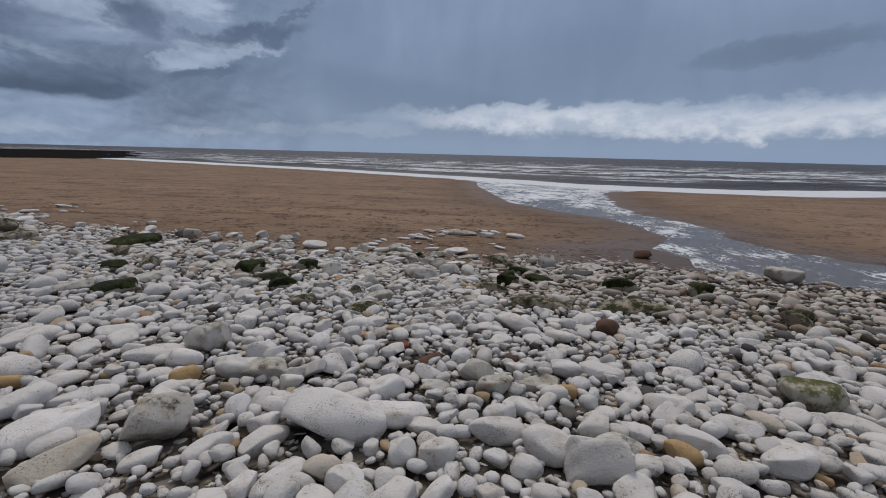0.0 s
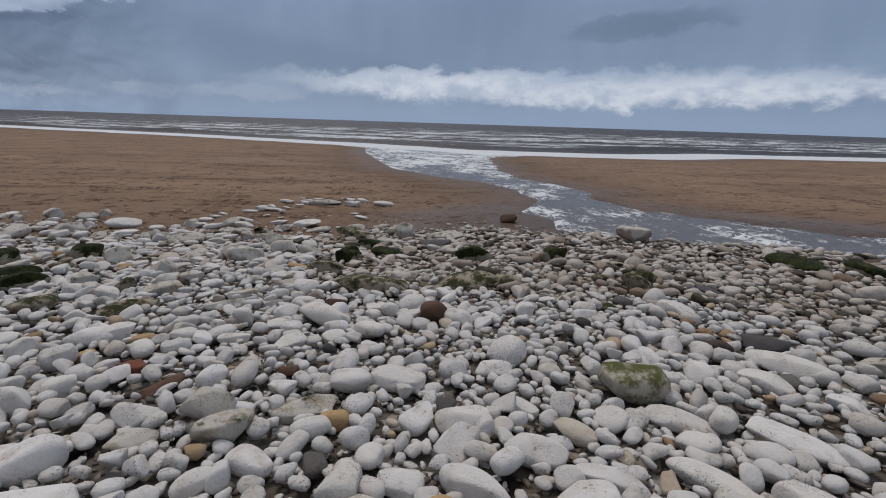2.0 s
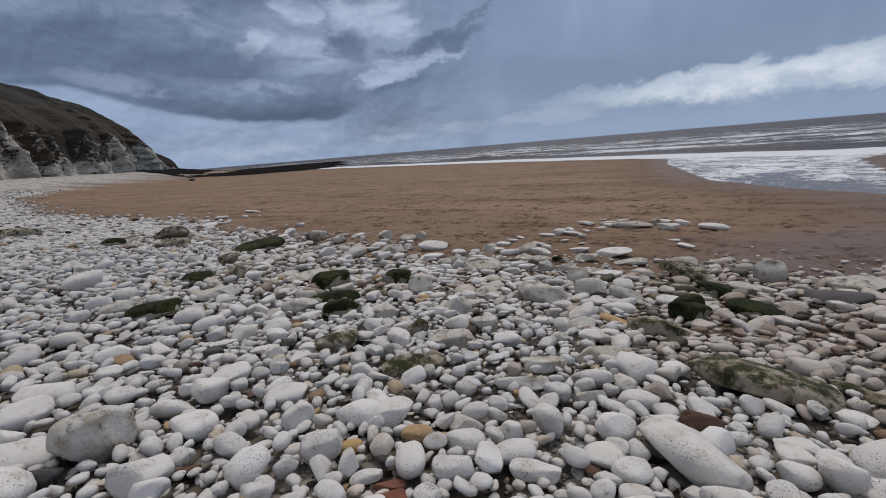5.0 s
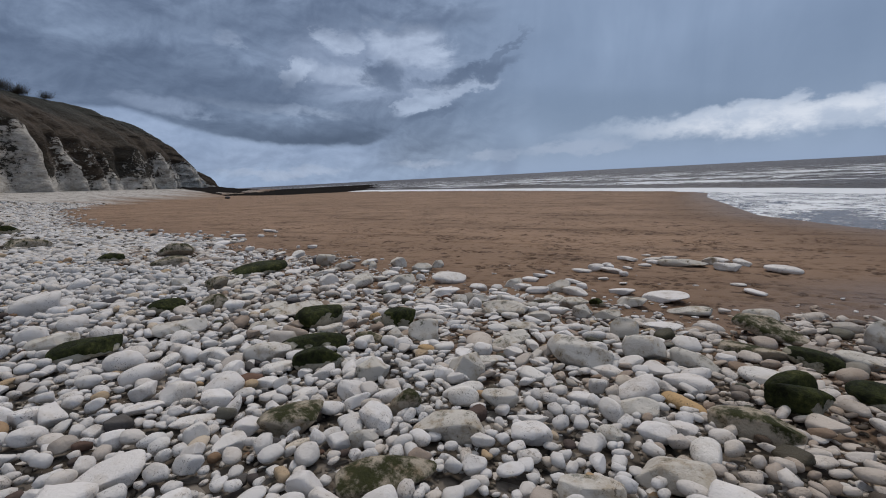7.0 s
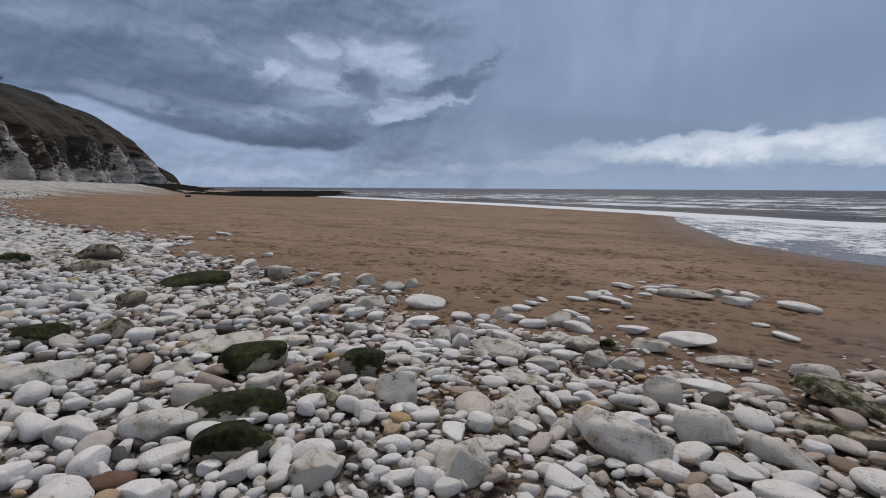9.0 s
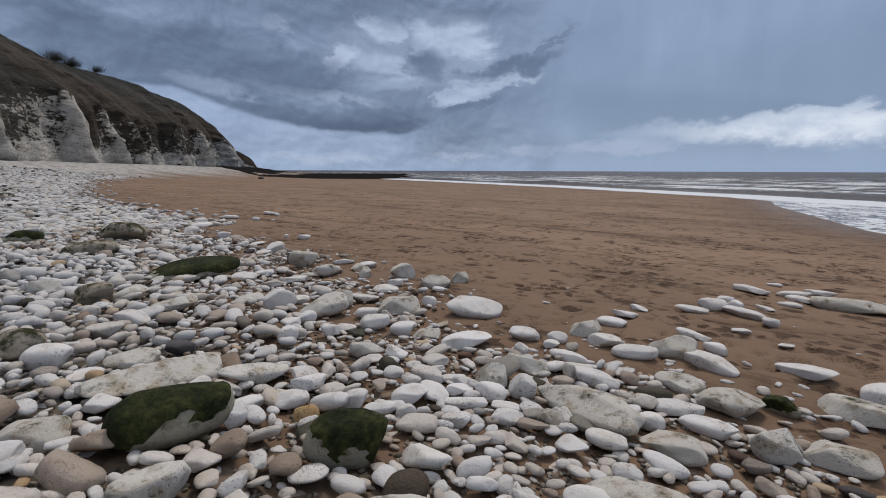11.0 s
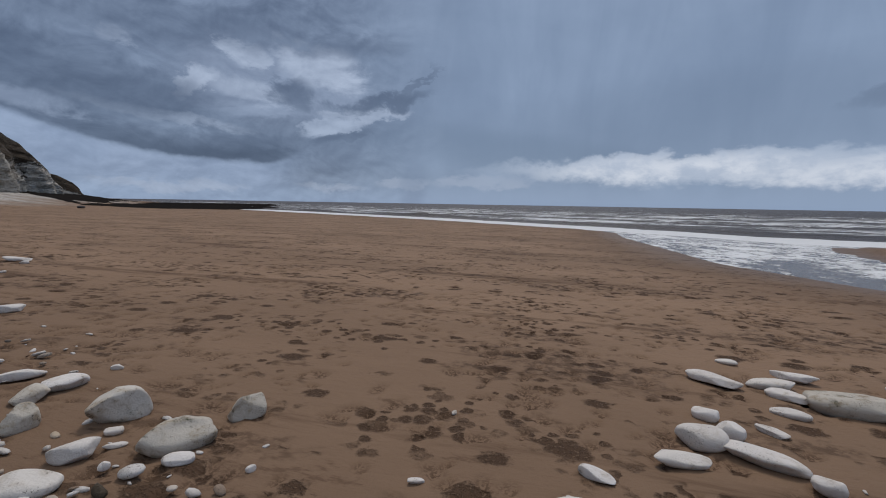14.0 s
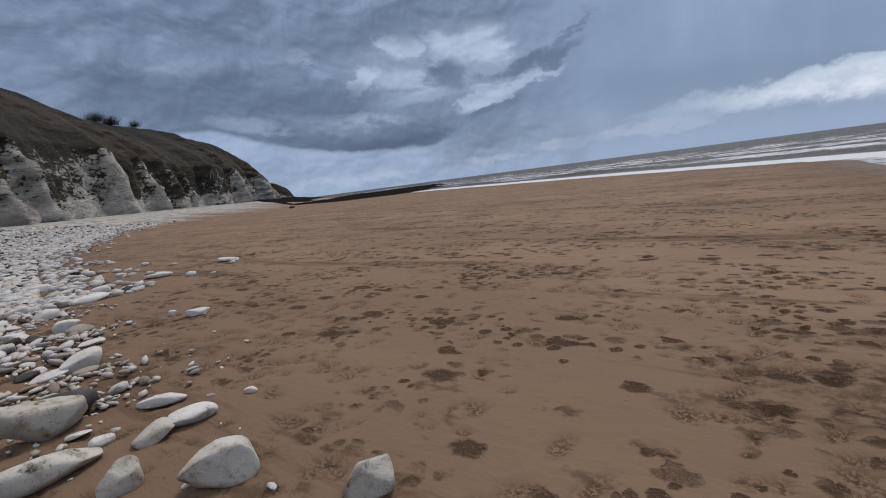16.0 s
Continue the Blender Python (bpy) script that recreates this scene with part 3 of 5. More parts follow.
main_cliff = cliff("cliff", ((160, -95, 30, 30), (60, -80, 32, 30), (-10, -62, 33, 32), (-62, -32, 34, 30), (-104, 16, 40.5, 27), (-128, 40, 39.3, 25), (-144, 54, 40.8, 25), (-151, 62, 40.0, 25), (-158, 71, 37.5, 25), (-165, 80, 35.9, 25), (-173, 90, 35, 24),
                              (-178, 97, 35.5, 24), (-189, 110, 36.2, 23), (-193, 115, 35.2, 20), (-205, 132, 32.5, 17), (-210, 140, 28, 13), (-214, 146, 22.5, 8), (-217, 150, 15, 4), (-222, 153, 10, 4), (-262, 160, 12, 10), (-350, 170, 20, 20)),
                   "white chalk cliff overgrown with brown scrub and dark turf",
                   ((100.0, 2.0, 0.8), (90.0, 1.5, 0.7), (82.0, 0.8, 0.7), (76.0, 0.8, 0.9), (73.3, 0.5, 0.7), (68.3, 1.4, 1.0), (65.3, 0.5, 0.55), (63.8, 0.7, 0.85), (62.4, 0.3, 0.4), (60.3, 1.0, 1.0), (58.0, 0.5, 0.85), (55.7, 0.7, 1.0)))
cliff("headland", ((-450, 235, 25, 8), (-424, 272, 23, 6), (-411, 284, 19, 5), (-404, 292, 13, 4), (-399, 299, 4, 2), (-470, 342, 3, 5), (-560, 400, 4, 5)), "far low chalk headland with dark turf on top",
      ((58.5, 0.5, 0.7), (56.0, 0.35, 0.6), (54.6, 0.35, 0.7)), steps=120, rows=24, lean=6.0, scale=0.4, deep=6.0)


# ---- reef ----
def reef_height(x, y):
    bearing, far_off = np.degrees(np.arctan2(-x, y)), np.hypot(x, y)
    near_edge = np.interp(bearing, (33, 45, 52, 55, 58), (182, 150, 170, 215, 260)) + 7 * wobble(x, y, 0.09, 41)
    inside = smooth(far_off - near_edge, -4, 10) * smooth(bearing + 1.2 * wobble(x, y, 0.06, 42), 33.8, 36.5) * smooth(far_off, 420, 380)
    return np.maximum(level(x, y), SEA) - 0.5 + inside * (0.85 + 0.3 * wobble(x, y, 0.35, 43) + 0.2 * wobble(x, y, 1.1, 44))


reef = sheet("reef", np.arange(-360, -84, 1.6), np.arange(92, 350, 1.6), reef_height, M_REEF)
tagged(reef, "low dark seaweed-covered rock reef running into the sea", "reef", kind="structure")


# ---- bare shrubs along the cliff top ----
def shrub(x, y, z, size, seed):
    """A wind-bent thicket of bare twigs."""
    r = np.random.RandomState(seed)
    base = new("shrub")
    base.matrix_world = pose(x, y, z - 0.3)
    for name, count, lo, hi, thick in (("stem", 1, 0.5, 0.6, 0.11), ("twigs", 260, 0.3, 1.0, 0.028)):
        verts, faces = [], []
        for k in range(count):
            px, py = r.normal(0, 0.3 * size, 2)
            top = Vector((px * 1.2 + r.normal(0, 0.12) * size + 0.2 * size, py * 1.2 + r.normal(0, 0.12) * size, r.uniform(lo, hi) * size))
            foot = Vector((px, py, 0 if name == "stem" else 0.25 * size * r.random_sample()))
            mid = (foot + top) / 2 + Vector(r.normal(0, 0.06 * size, 3))
            n0 = len(verts)
            for q, w in ((foot, thick), (mid, thick * 0.7), (top, thick * 0.2)):
                for a in (0, 2.1, 4.2):
                    verts.append((q.x + w * math.cos(a), q.y + w * math.sin(a), q.z))
            for lvl in (0, 3):
                for a in range(3):
                    faces.append((n0 + lvl + a, n0 + lvl + (a + 1) % 3, n0 + lvl + 3 + (a + 1) % 3, n0 + lvl + 3 + a))
        me = bpy.data.meshes.new(name)
        me.from_pydata(verts, [], faces)
        me.materials.append(M_SCRUB)
        part_ob = new(name, me)
        part_ob.parent = base
        if name == "twigs":
            tagged(part_ob, kind="stuff")
    return tagged(base, "bare wind-bent brown shrub on the cliff top", "shrub", group="shrubs on the cliff top")


crest = np.array([v.co[:] for v in main_cliff.data.vertices])[520 * 59:520 * 60]
bearings = np.degrees(np.arctan2(-(crest[:, 0] + 2.4), crest[:, 1] - 10.2))
for k, (bearing, size) in enumerate(((72.4, 3.5), (71.8, 4.5), (71.2, 4), (70.6, 3.5), (67.2, 5.5), (66.7, 4.5), (66.1, 6), (65.7, 5), (69.2, 3), (61.0, 2))):
    i = int(np.argmin(abs(bearings - bearing)))
    shrub(crest[i, 0] + 1.5 * math.sin(k * 5.0), crest[i, 1] + 1.5 * math.cos(k * 3.0), crest[i, 2], size, 70 + k)


# ---- stones ----
def ball(levels):
    bm = bmesh.new()
    bmesh.ops.create_icosphere(bm, subdivisions=levels, radius=1.0)
    v = np.array([p.co[:] for p in bm.verts])
    f = np.array([[p.index for p in q.verts] for q in bm.faces])
    bm.free()
    return v, f


def worn(v, seed, angular):
    """A sea-worn stone of about unit half-length: a ball with flattened sides, dents and lumps."""
    r = np.random.RandomState(seed)
    v = v.copy()
    power = r.uniform(2.0, 2.7) + angular
    v /= ((np.abs(v) ** power).sum(axis=1) ** (1 / power))[:, None]
    for k in range(r.randint(2, 5) + int(5 * angular)):
        n = r.normal(size=3)
        n /= np.linalg.norm(n)
        d = v @ n
        cut = r.uniform(0.62, 0.9) - 0.06 * angular
        v -= np.outer(np.maximum(d - cut, 0) * (0.75 + 0.2 * angular), n)
    lump = 0
    for k in range(6):
        w, ph = r.normal(size=3) * (1.0 + 0.5 * k), r.uniform(0, 6.28)
        lump = lump + np.sin(v @ w + ph) / (1.6 + k)
    v *= (1 + (0.085 + 0.03 * angular) * lump)[:, None]
    v -= (v.max(axis=0) + v.min(axis=0)) / 2
    return v / (v.max(axis=0) - v.min(axis=0)) * 2


FINE, MID, COARSE, TINY = ball(4), ball(3), ball(2), ball(1)
LOOKS = {
    "chalk": (M_CHALK, "smooth white sea-worn chalk stone lying on the shingle", 0.42),
    "slab": (M_CHALK, "large flat-topped white chalk slab lying on the shingle", 0.9),
    "weathered": (M_WEATHERED, "pitted grey weathered chalk block among the shingle", 0.8),
    "patchy": (M_PATCHY, "grey-brown chalk boulder with green algae in patches", 0.85),
    "mossy": (M_MOSSY, "chalk boulder coated in dark green algae on the beach", 0.45),
    "weedy": (M_WEED, "chalk stone tufted with bright green weed among shingle", 0.7),
    "ochre": (M_OCHRE, "pitted ochre-orange stone among white shingle", 0.3),
    "rust": (M_RUST, "rusty brown sandstone lump among white shingle", 0.6),
    "brick": (M_BRICK, "sea-worn red brick fragment among white shingle", 0.8),
    "dark": (M_DARK, "dark grey rounded stone among white shingle", 0.2),
    "buff": (M_BUFF, "smooth cream-coloured stone among white shingle", 0.0),
}
SHAPES, COATS = {}, []
for kind, (mat, label, angular) in LOOKS.items():
    for k in range(7 if kind in ("chalk", "weathered", "patchy", "mossy") else 2):
        v, f = worn(FINE[0], 50 + 13 * k + len(kind), angular), FINE[1]
        me = bpy.data.meshes.new("stone")
        me.from_pydata(v.tolist(), [], f.tolist())
        me.polygons.foreach_set("use_smooth", [True] * len(me.polygons))
        me.materials.append(mat)
        SHAPES.setdefault(kind, []).append(me)
        if kind == "mossy":
            # the coat of algae on the upper side, a skin with ragged edges
            w = v + 0.0
            r = np.random.RandomState(k)
            patchy = sum(np.sin(w @ r.normal(0, 3.5 + 1.5 * j, 3) + r.uniform(0, 6)) / (1 + 0.5 * j) for j in range(5))
            hold = (w[:, 2] * 0.8 + 0.2 * patchy + 0.42 * w[:, 0]) > -0.1
            skin = f[hold[f].all(axis=1)]
            used, back = np.unique(skin, return_inverse=True)
            length = np.linalg.norm(w, axis=1, keepdims=True)
            coat = bpy.data.meshes.new("algae")
            coat.from_pydata((w * (1 + 0.025 / length + 0.012 * np.sin(w * 19).sum(axis=1, keepdims=True) / 3))[used].tolist(), [], back.reshape(-1, 3).tolist())
            coat.polygons.foreach_set("use_smooth", [True] * len(coat.polygons))
            coat.materials.append(M_ALGAE)
            COATS.append(coat)

TAKEN = []


def floor_at(x, y):
    return float(level(np.array([x]), np.array([y]))[0])


def stone(kind, x, y, long, wide, tall, turn):
    """One stone that can be told apart, lying on the beach with its long side turned by so many degrees."""
    mat, label, angular = LOOKS[kind]
    wide = max(wide, 0.42 * long)
    k = len(TAKEN)
    big = long > 0.34
    ob = new("boulder" if big else "stone", SHAPES[kind][k % len(SHAPES[kind])])
    on_sand = y > float(edge_of_shingle(x)) - 0.2
    z = floor_at(x, y) + tall * (0.42 if not on_sand else 0.32)
    if not on_sand:
        z += 0.012
    spin = 180 * (k % 2)
    ob.matrix_world = pose(x, y, z, 7 * math.sin(k * 2.1), 7 * math.cos(k * 3.7), turn + spin) @ Matrix.Diagonal((long / 2, wide / 2, tall / 2, 1))
    if kind == "mossy":
        coat = new("algae", COATS[k % len(SHAPES[kind])])
        coat.parent = ob
        tagged(coat, "dark green slippery coat of algae")
    if on_sand:
        label = label.replace("lying on the shingle", "half sunk in the sand").replace("among the shingle", "half sunk in the sand").replace("among white shingle", "on the sand")
    tagged(ob, label, "rock" if big else "stone", group="larger stones on the beach")
    TAKEN.append((x, y, long / 2, wide / 2, radians(turn)))
    return ob


stone("weathered", -6.43, 10.84, 0.49, 0.29, 0.31, 83)
stone("weathered", -5.75, 10.72, 0.50, 0.30, 0.19, 90)
stone("weathered", -4.80, 11.21, 0.38, 0.23, 0.26, 61)
stone("chalk", -5.64, 11.45, 0.31, 0.21, 0.11, 75)
stone("weathered", -5.64, 11.21, 0.27, 0.16, 0.11, 88)
stone("chalk", -7.87, 11.43, 0.36, 0.24, 0.20, 85)
stone("chalk", -10.05, 11.84, 0.32, 0.22, 0.20, 103)
stone("dark", -8.07, 11.05, 0.20, 0.14, 0.08, 68)
stone("weathered", -5.22, 10.88, 0.21, 0.12, 0.19, 79)
stone("chalk", -5.67, 11.89, 0.10, 0.07, 0.05, 52)
stone("chalk", -9.23, 12.81, 0.11, 0.08, 0.10, 57)
stone("chalk", -8.84, 12.98, 0.31, 0.21, 0.12, 64)
stone("chalk", -14.55, 16.50, 0.55, 0.37, 0.12, 66)
stone("chalk", -13.99, 14.50, 0.59, 0.40, 0.13, 77)
stone("chalk", -13.11, 13.11, 0.33, 0.23, 0.22, 83)
stone("chalk", -12.50, 12.75, 0.62, 0.42, 0.14, 112)
stone("chalk", -11.49, 11.93, 0.35, 0.24, 0.18, 93)
stone("chalk", -8.81, 11.76, 0.28, 0.19, 0.06, 51)
stone("chalk", -7.86, 11.17, 0.31, 0.21, 0.07, 84)
stone("weathered", -4.04, 11.55, 0.26, 0.16, 0.17, 41)
stone("chalk", -6.19, 10.95, 0.15, 0.09, 0.03, 71)
stone("chalk", -5.90, 11.00, 0.14, 0.10, 0.07, 99)
stone("chalk", -15.55, 12.71, 0.44, 0.30, 0.20, 76)
stone("chalk", -10.24, 11.35, 0.29, 0.20, 0.10, 51)
stone("weathered", -4.14, 11.05, 0.43, 0.26, 0.19, 53)
stone("chalk", -4.56, 10.75, 0.25, 0.17, 0.12, 53)
stone("chalk", -0.49, 13.42, 0.46, 0.23, 0.10, -38)
stone("chalk", -0.16, 14.11, 0.21, 0.14, 0.05, -35)
stone("chalk", -0.80, 12.56, 0.19, 0.13, 0.10, -30)
stone("chalk", -0.95, 12.12, 0.32, 0.22, 0.14, -20)
stone("chalk", -0.72, 12.30, 0.19, 0.13, 0.12, -29)
stone("chalk", -0.64, 11.96, 0.45, 0.20, 0.10, -25)
stone("chalk", -1.15, 11.79, 0.36, 0.11, 0.08, 12)
stone("chalk", -0.41, 12.44, 0.21, 0.10, 0.05, -39)
stone("chalk", -1.66, 11.46, 0.21, 0.09, 0.06, -21)
stone("chalk", -3.98, 10.90, 0.17, 0.10, 0.06, 45)
stone("chalk", -3.54, 10.96, 0.06, 0.04, 0.04, 58)
stone("chalk", -6.17, 11.46, 0.35, 0.09, 0.08, 50)
stone("chalk", -0.01, 13.47, 0.39, 0.22, 0.09, -2)
stone("chalk", 0.29, 13.77, 0.39, 0.19, 0.09, -47)
stone("chalk", 0.02, 13.21, 0.34, 0.15, 0.08, -43)
stone("chalk", -0.13, 12.83, 0.27, 0.12, 0.06, -28)
stone("chalk", -4.62, 11.03, 0.11, 0.08, 0.05, 40)
stone("chalk", -4.46, 10.91, 0.13, 0.05, 0.03, 45)
stone("chalk", -4.30, 10.72, 0.06, 0.04, 0.05, 63)
stone("chalk", -2.62, 11.13, 0.10, 0.04, 0.03, 29)
stone("chalk", -3.16, 10.31, 0.62, 0.39, 0.19, 32)
stone("weathered", -3.85, 9.86, 0.48, 0.29, 0.21, 40)
stone("chalk", -2.77, 9.42, 0.48, 0.20, 0.14, 54)
stone("chalk", -3.68, 9.28, 0.28, 0.19, 0.15, 57)
stone("weathered", -4.36, 9.28, 0.50, 0.30, 0.21, 55)
stone("chalk", -4.83, 9.12, 0.34, 0.23, 0.23, 84)
stone("chalk", -3.39, 9.32, 0.24, 0.16, 0.11, 31)
stone("weathered", -3.16, 9.37, 0.27, 0.15, 0.10, 44)
stone("chalk", -3.83, 8.86, 0.18, 0.12, 0.13, 71)
stone("weathered", -4.42, 9.60, 0.25, 0.15, 0.20, 54)
stone("weathered", -4.41, 9.94, 0.38, 0.23, 0.10, 41)
stone("chalk", -3.70, 10.25, 0.17, 0.12, 0.14, 44)
stone("chalk", -4.49, 10.46, 0.32, 0.22, 0.09, 37)
stone("chalk", -2.42, 9.88, 0.28, 0.18, 0.12, 10)
stone("chalk", -2.14, 9.98, 0.18, 0.12, 0.11, -3)
stone("weathered", -2.00, 10.35, 0.31, 0.18, 0.15, 29)
stone("chalk", -1.77, 10.13, 0.29, 0.19, 0.12, -5)
stone("chalk", -1.50, 9.99, 0.36, 0.18, 0.12, 16)
stone("weathered", -1.24, 10.23, 0.37, 0.22, 0.19, -1)
stone("chalk", -0.97, 10.10, 0.43, 0.20, 0.12, -18)
stone("chalk", -1.82, 10.76, 0.30, 0.17, 0.08, 15)
stone("chalk", -1.75, 11.13, 0.27, 0.17, 0.07, 7)
stone("chalk", -1.10, 10.80, 0.30, 0.15, 0.07, -7)
stone("chalk", -0.92, 10.50, 0.20, 0.14, 0.10, -35)
stone("chalk", -0.42, 11.74, 0.16, 0.11, 0.10, -15)
stone("weathered", 0.52, 13.08, 0.86, 0.29, 0.19, -7)
stone("weathered", 1.00, 13.45, 0.30, 0.18, 0.17, -16)
stone("chalk", -0.70, 11.24, 0.17, 0.11, 0.05, 2)
stone("chalk", -0.37, 11.04, 0.13, 0.08, 0.03, 4)
stone("chalk", -0.33, 10.36, 0.38, 0.18, 0.09, -18)
stone("chalk", -2.15, 9.83, 0.15, 0.10, 0.07, 45)
stone("chalk", -2.30, 9.50, 0.13, 0.09, 0.12, -4)
stone("chalk", -1.95, 9.64, 0.31, 0.07, 0.07, 6)
stone("chalk", -2.80, 9.68, 0.16, 0.09, 0.06, -11)
stone("chalk", -3.97, 9.50, 0.25, 0.17, 0.10, 64)
stone("chalk", -5.69, 10.03, 0.39, 0.22, 0.09, 61)
stone("chalk", -4.29, 8.82, 0.20, 0.14, 0.09, 92)
stone("chalk", -4.30, 9.02, 0.17, 0.12, 0.11, 56)
stone("chalk", -6.28, 10.02, 0.26, 0.18, 0.09, 30)
stone("buff", -1.98, 9.86, 0.11, 0.08, 0.08, 30)
stone("weathered", -5.71, 9.68, 0.32, 0.19, 0.08, 42)
stone("weathered", -5.83, 10.45, 0.33, 0.19, 0.07, 36)
stone("chalk", -6.22, 9.66, 0.33, 0.22, 0.11, 63)
stone("chalk", -4.90, 9.43, 0.23, 0.16, 0.07, 71)
stone("weathered", -2.15, 9.25, 0.34, 0.21, 0.13, 9)
stone("weathered", -1.80, 9.33, 0.21, 0.13, 0.12, 13)
stone("weathered", -1.15, 9.57, 0.33, 0.20, 0.13, -34)
stone("weathered", -0.84, 9.37, 0.40, 0.24, 0.16, 17)
stone("weathered", -1.60, 8.80, 0.70, 0.22, 0.15, -22)
stone("weathered", -1.33, 9.08, 0.19, 0.11, 0.09, 2)
stone("chalk", -1.13, 9.13, 0.30, 0.14, 0.08, 5)
stone("chalk", -1.26, 8.85, 0.17, 0.12, 0.10, 1)
stone("chalk", -2.25, 8.44, 0.27, 0.09, 0.07, 30)
stone("chalk", -2.17, 8.62, 0.21, 0.14, 0.12, 8)
stone("chalk", -2.01, 8.77, 0.18, 0.12, 0.17, 15)
stone("chalk", -2.02, 8.55, 0.21, 0.08, 0.05, 27)
stone("chalk", -1.97, 8.42, 0.20, 0.11, 0.08, 36)
stone("chalk", -2.20, 8.23, 0.17, 0.10, 0.08, 26)
stone("chalk", -2.37, 8.57, 0.18, 0.11, 0.07, 29)
stone("chalk", -2.51, 8.71, 0.20, 0.08, 0.05, 35)
stone("weathered", -2.24, 8.77, 0.22, 0.13, 0.18, 32)
stone("mossy", -0.57, 9.54, 0.20, 0.12, 0.13, -12)
stone("chalk", -0.97, 8.99, 0.31, 0.13, 0.08, -13)
stone("weathered", -1.74, 8.51, 0.15, 0.09, 0.12, 4)
stone("rust", -2.62, 9.11, 0.12, 0.08, 0.07, 45)
stone("weathered", -3.94, 7.48, 0.78, 0.27, 0.17, 77)
stone("weathered", -3.56, 7.91, 0.45, 0.23, 0.13, 60)
stone("chalk", -4.02, 8.56, 0.23, 0.15, 0.14, 110)
stone("chalk", -3.13, 7.85, 0.21, 0.14, 0.09, 70)
stone("chalk", -3.28, 7.66, 0.20, 0.12, 0.08, 76)
stone("chalk", -3.19, 7.51, 0.15, 0.10, 0.14, 67)
stone("chalk", -2.81, 8.04, 0.18, 0.12, 0.12, 30)
stone("chalk", -2.57, 8.29, 0.24, 0.15, 0.11, 55)
stone("chalk", -2.64, 8.08, 0.20, 0.09, 0.07, 40)
stone("chalk", -2.46, 8.10, 0.12, 0.08, 0.11, 38)
stone("chalk", -2.62, 7.87, 0.12, 0.08, 0.12, 62)
stone("ochre", -2.90, 7.76, 0.14, 0.10, 0.12, 70)
stone("chalk", -3.20, 8.05, 0.24, 0.17, 0.11, 57)
stone("dark", -4.35, 7.85, 0.20, 0.13, 0.12, 68)
stone("chalk", -4.36, 7.27, 0.22, 0.14, 0.06, 112)
stone("weathered", -5.05, 7.65, 0.27, 0.16, 0.13, 84)
stone("weathered", -3.29, 8.72, 0.27, 0.16, 0.14, 27)
stone("dark", -3.85, 7.98, 0.12, 0.08, 0.05, 74)
stone("weathered", -5.46, 8.38, 0.44, 0.26, 0.13, 69)
stone("weathered", -6.16, 8.31, 0.37, 0.22, 0.13, 71)
stone("weathered", -5.31, 9.08, 0.33, 0.18, 0.07, 69)
stone("dark", -104.60, 82.64, 1.44, 0.98, 0.77, 57)
stone("mossy", -3.34, 7.28, 0.57, 0.34, 0.28, 79)
stone("mossy", -2.77, 6.59, 0.62, 0.35, 0.19, 53)
stone("mossy", -2.39, 6.24, 0.43, 0.26, 0.21, 54)
stone("mossy", -2.48, 7.64, 0.41, 0.24, 0.25, 53)
stone("patchy", -2.42, 7.03, 0.36, 0.21, 0.12, 30)
stone("weathered", -2.18, 7.11, 0.20, 0.12, 0.19, 51)
stone("weathered", -1.94, 7.27, 0.32, 0.19, 0.27, 28)
stone("weathered", -2.88, 6.95, 0.29, 0.18, 0.19, 65)
stone("weathered", -2.95, 6.20, 0.41, 0.25, 0.22, 44)
stone("mossy", -6.83, 9.36, 1.10, 0.66, 0.24, 60)
stone("weathered", -4.30, 6.22, 0.54, 0.32, 0.18, 42)
stone("mossy", -5.24, 6.67, 0.40, 0.24, 0.20, 60)
stone("patchy", -4.95, 7.11, 0.32, 0.19, 0.23, 61)
stone("weathered", -6.79, 7.81, 0.29, 0.17, 0.17, 71)
stone("chalk", -2.66, 6.02, 0.28, 0.18, 0.10, 89)
stone("chalk", -2.88, 5.78, 0.20, 0.13, 0.15, 94)
stone("chalk", -3.30, 5.91, 0.25, 0.17, 0.16, 44)
stone("rust", -2.67, 5.76, 0.20, 0.13, 0.08, 50)
stone("chalk", -2.21, 6.11, 0.22, 0.15, 0.10, 70)
stone("weathered", -1.83, 6.24, 0.28, 0.17, 0.19, 47)
stone("chalk", -1.64, 6.71, 0.22, 0.13, 0.09, 8)
stone("chalk", -1.45, 6.42, 0.20, 0.10, 0.08, 37)
stone("ochre", -1.77, 7.00, 0.17, 0.11, 0.09, 11)
stone("ochre", -4.06, 5.95, 0.16, 0.11, 0.04, 56)
stone("weathered", -0.42, 7.32, 0.58, 0.35, 0.27, -20)
stone("weathered", 0.09, 7.69, 0.37, 0.22, 0.26, -14)
stone("weathered", -1.19, 6.62, 0.32, 0.19, 0.22, 56)
stone("chalk", -1.00, 7.28, 0.18, 0.12, 0.10, 18)
stone("chalk", -1.27, 7.20, 0.18, 0.13, 0.13, 16)
stone("weathered", -1.15, 7.58, 0.49, 0.20, 0.11, 54)
stone("chalk", -0.67, 8.00, 0.20, 0.13, 0.11, -3)
stone("weathered", -0.12, 8.26, 0.28, 0.17, 0.25, -7)
stone("weathered", -1.24, 8.11, 0.47, 0.15, 0.10, 9)
stone("weathered", -0.65, 8.90, 0.24, 0.15, 0.18, 10)
stone("chalk", -0.16, 7.19, 0.27, 0.14, 0.09, -11)
stone("chalk", 0.73, 7.86, 0.16, 0.11, 0.11, 4)
stone("weathered", 0.49, 7.64, 0.40, 0.24, 0.18, -21)
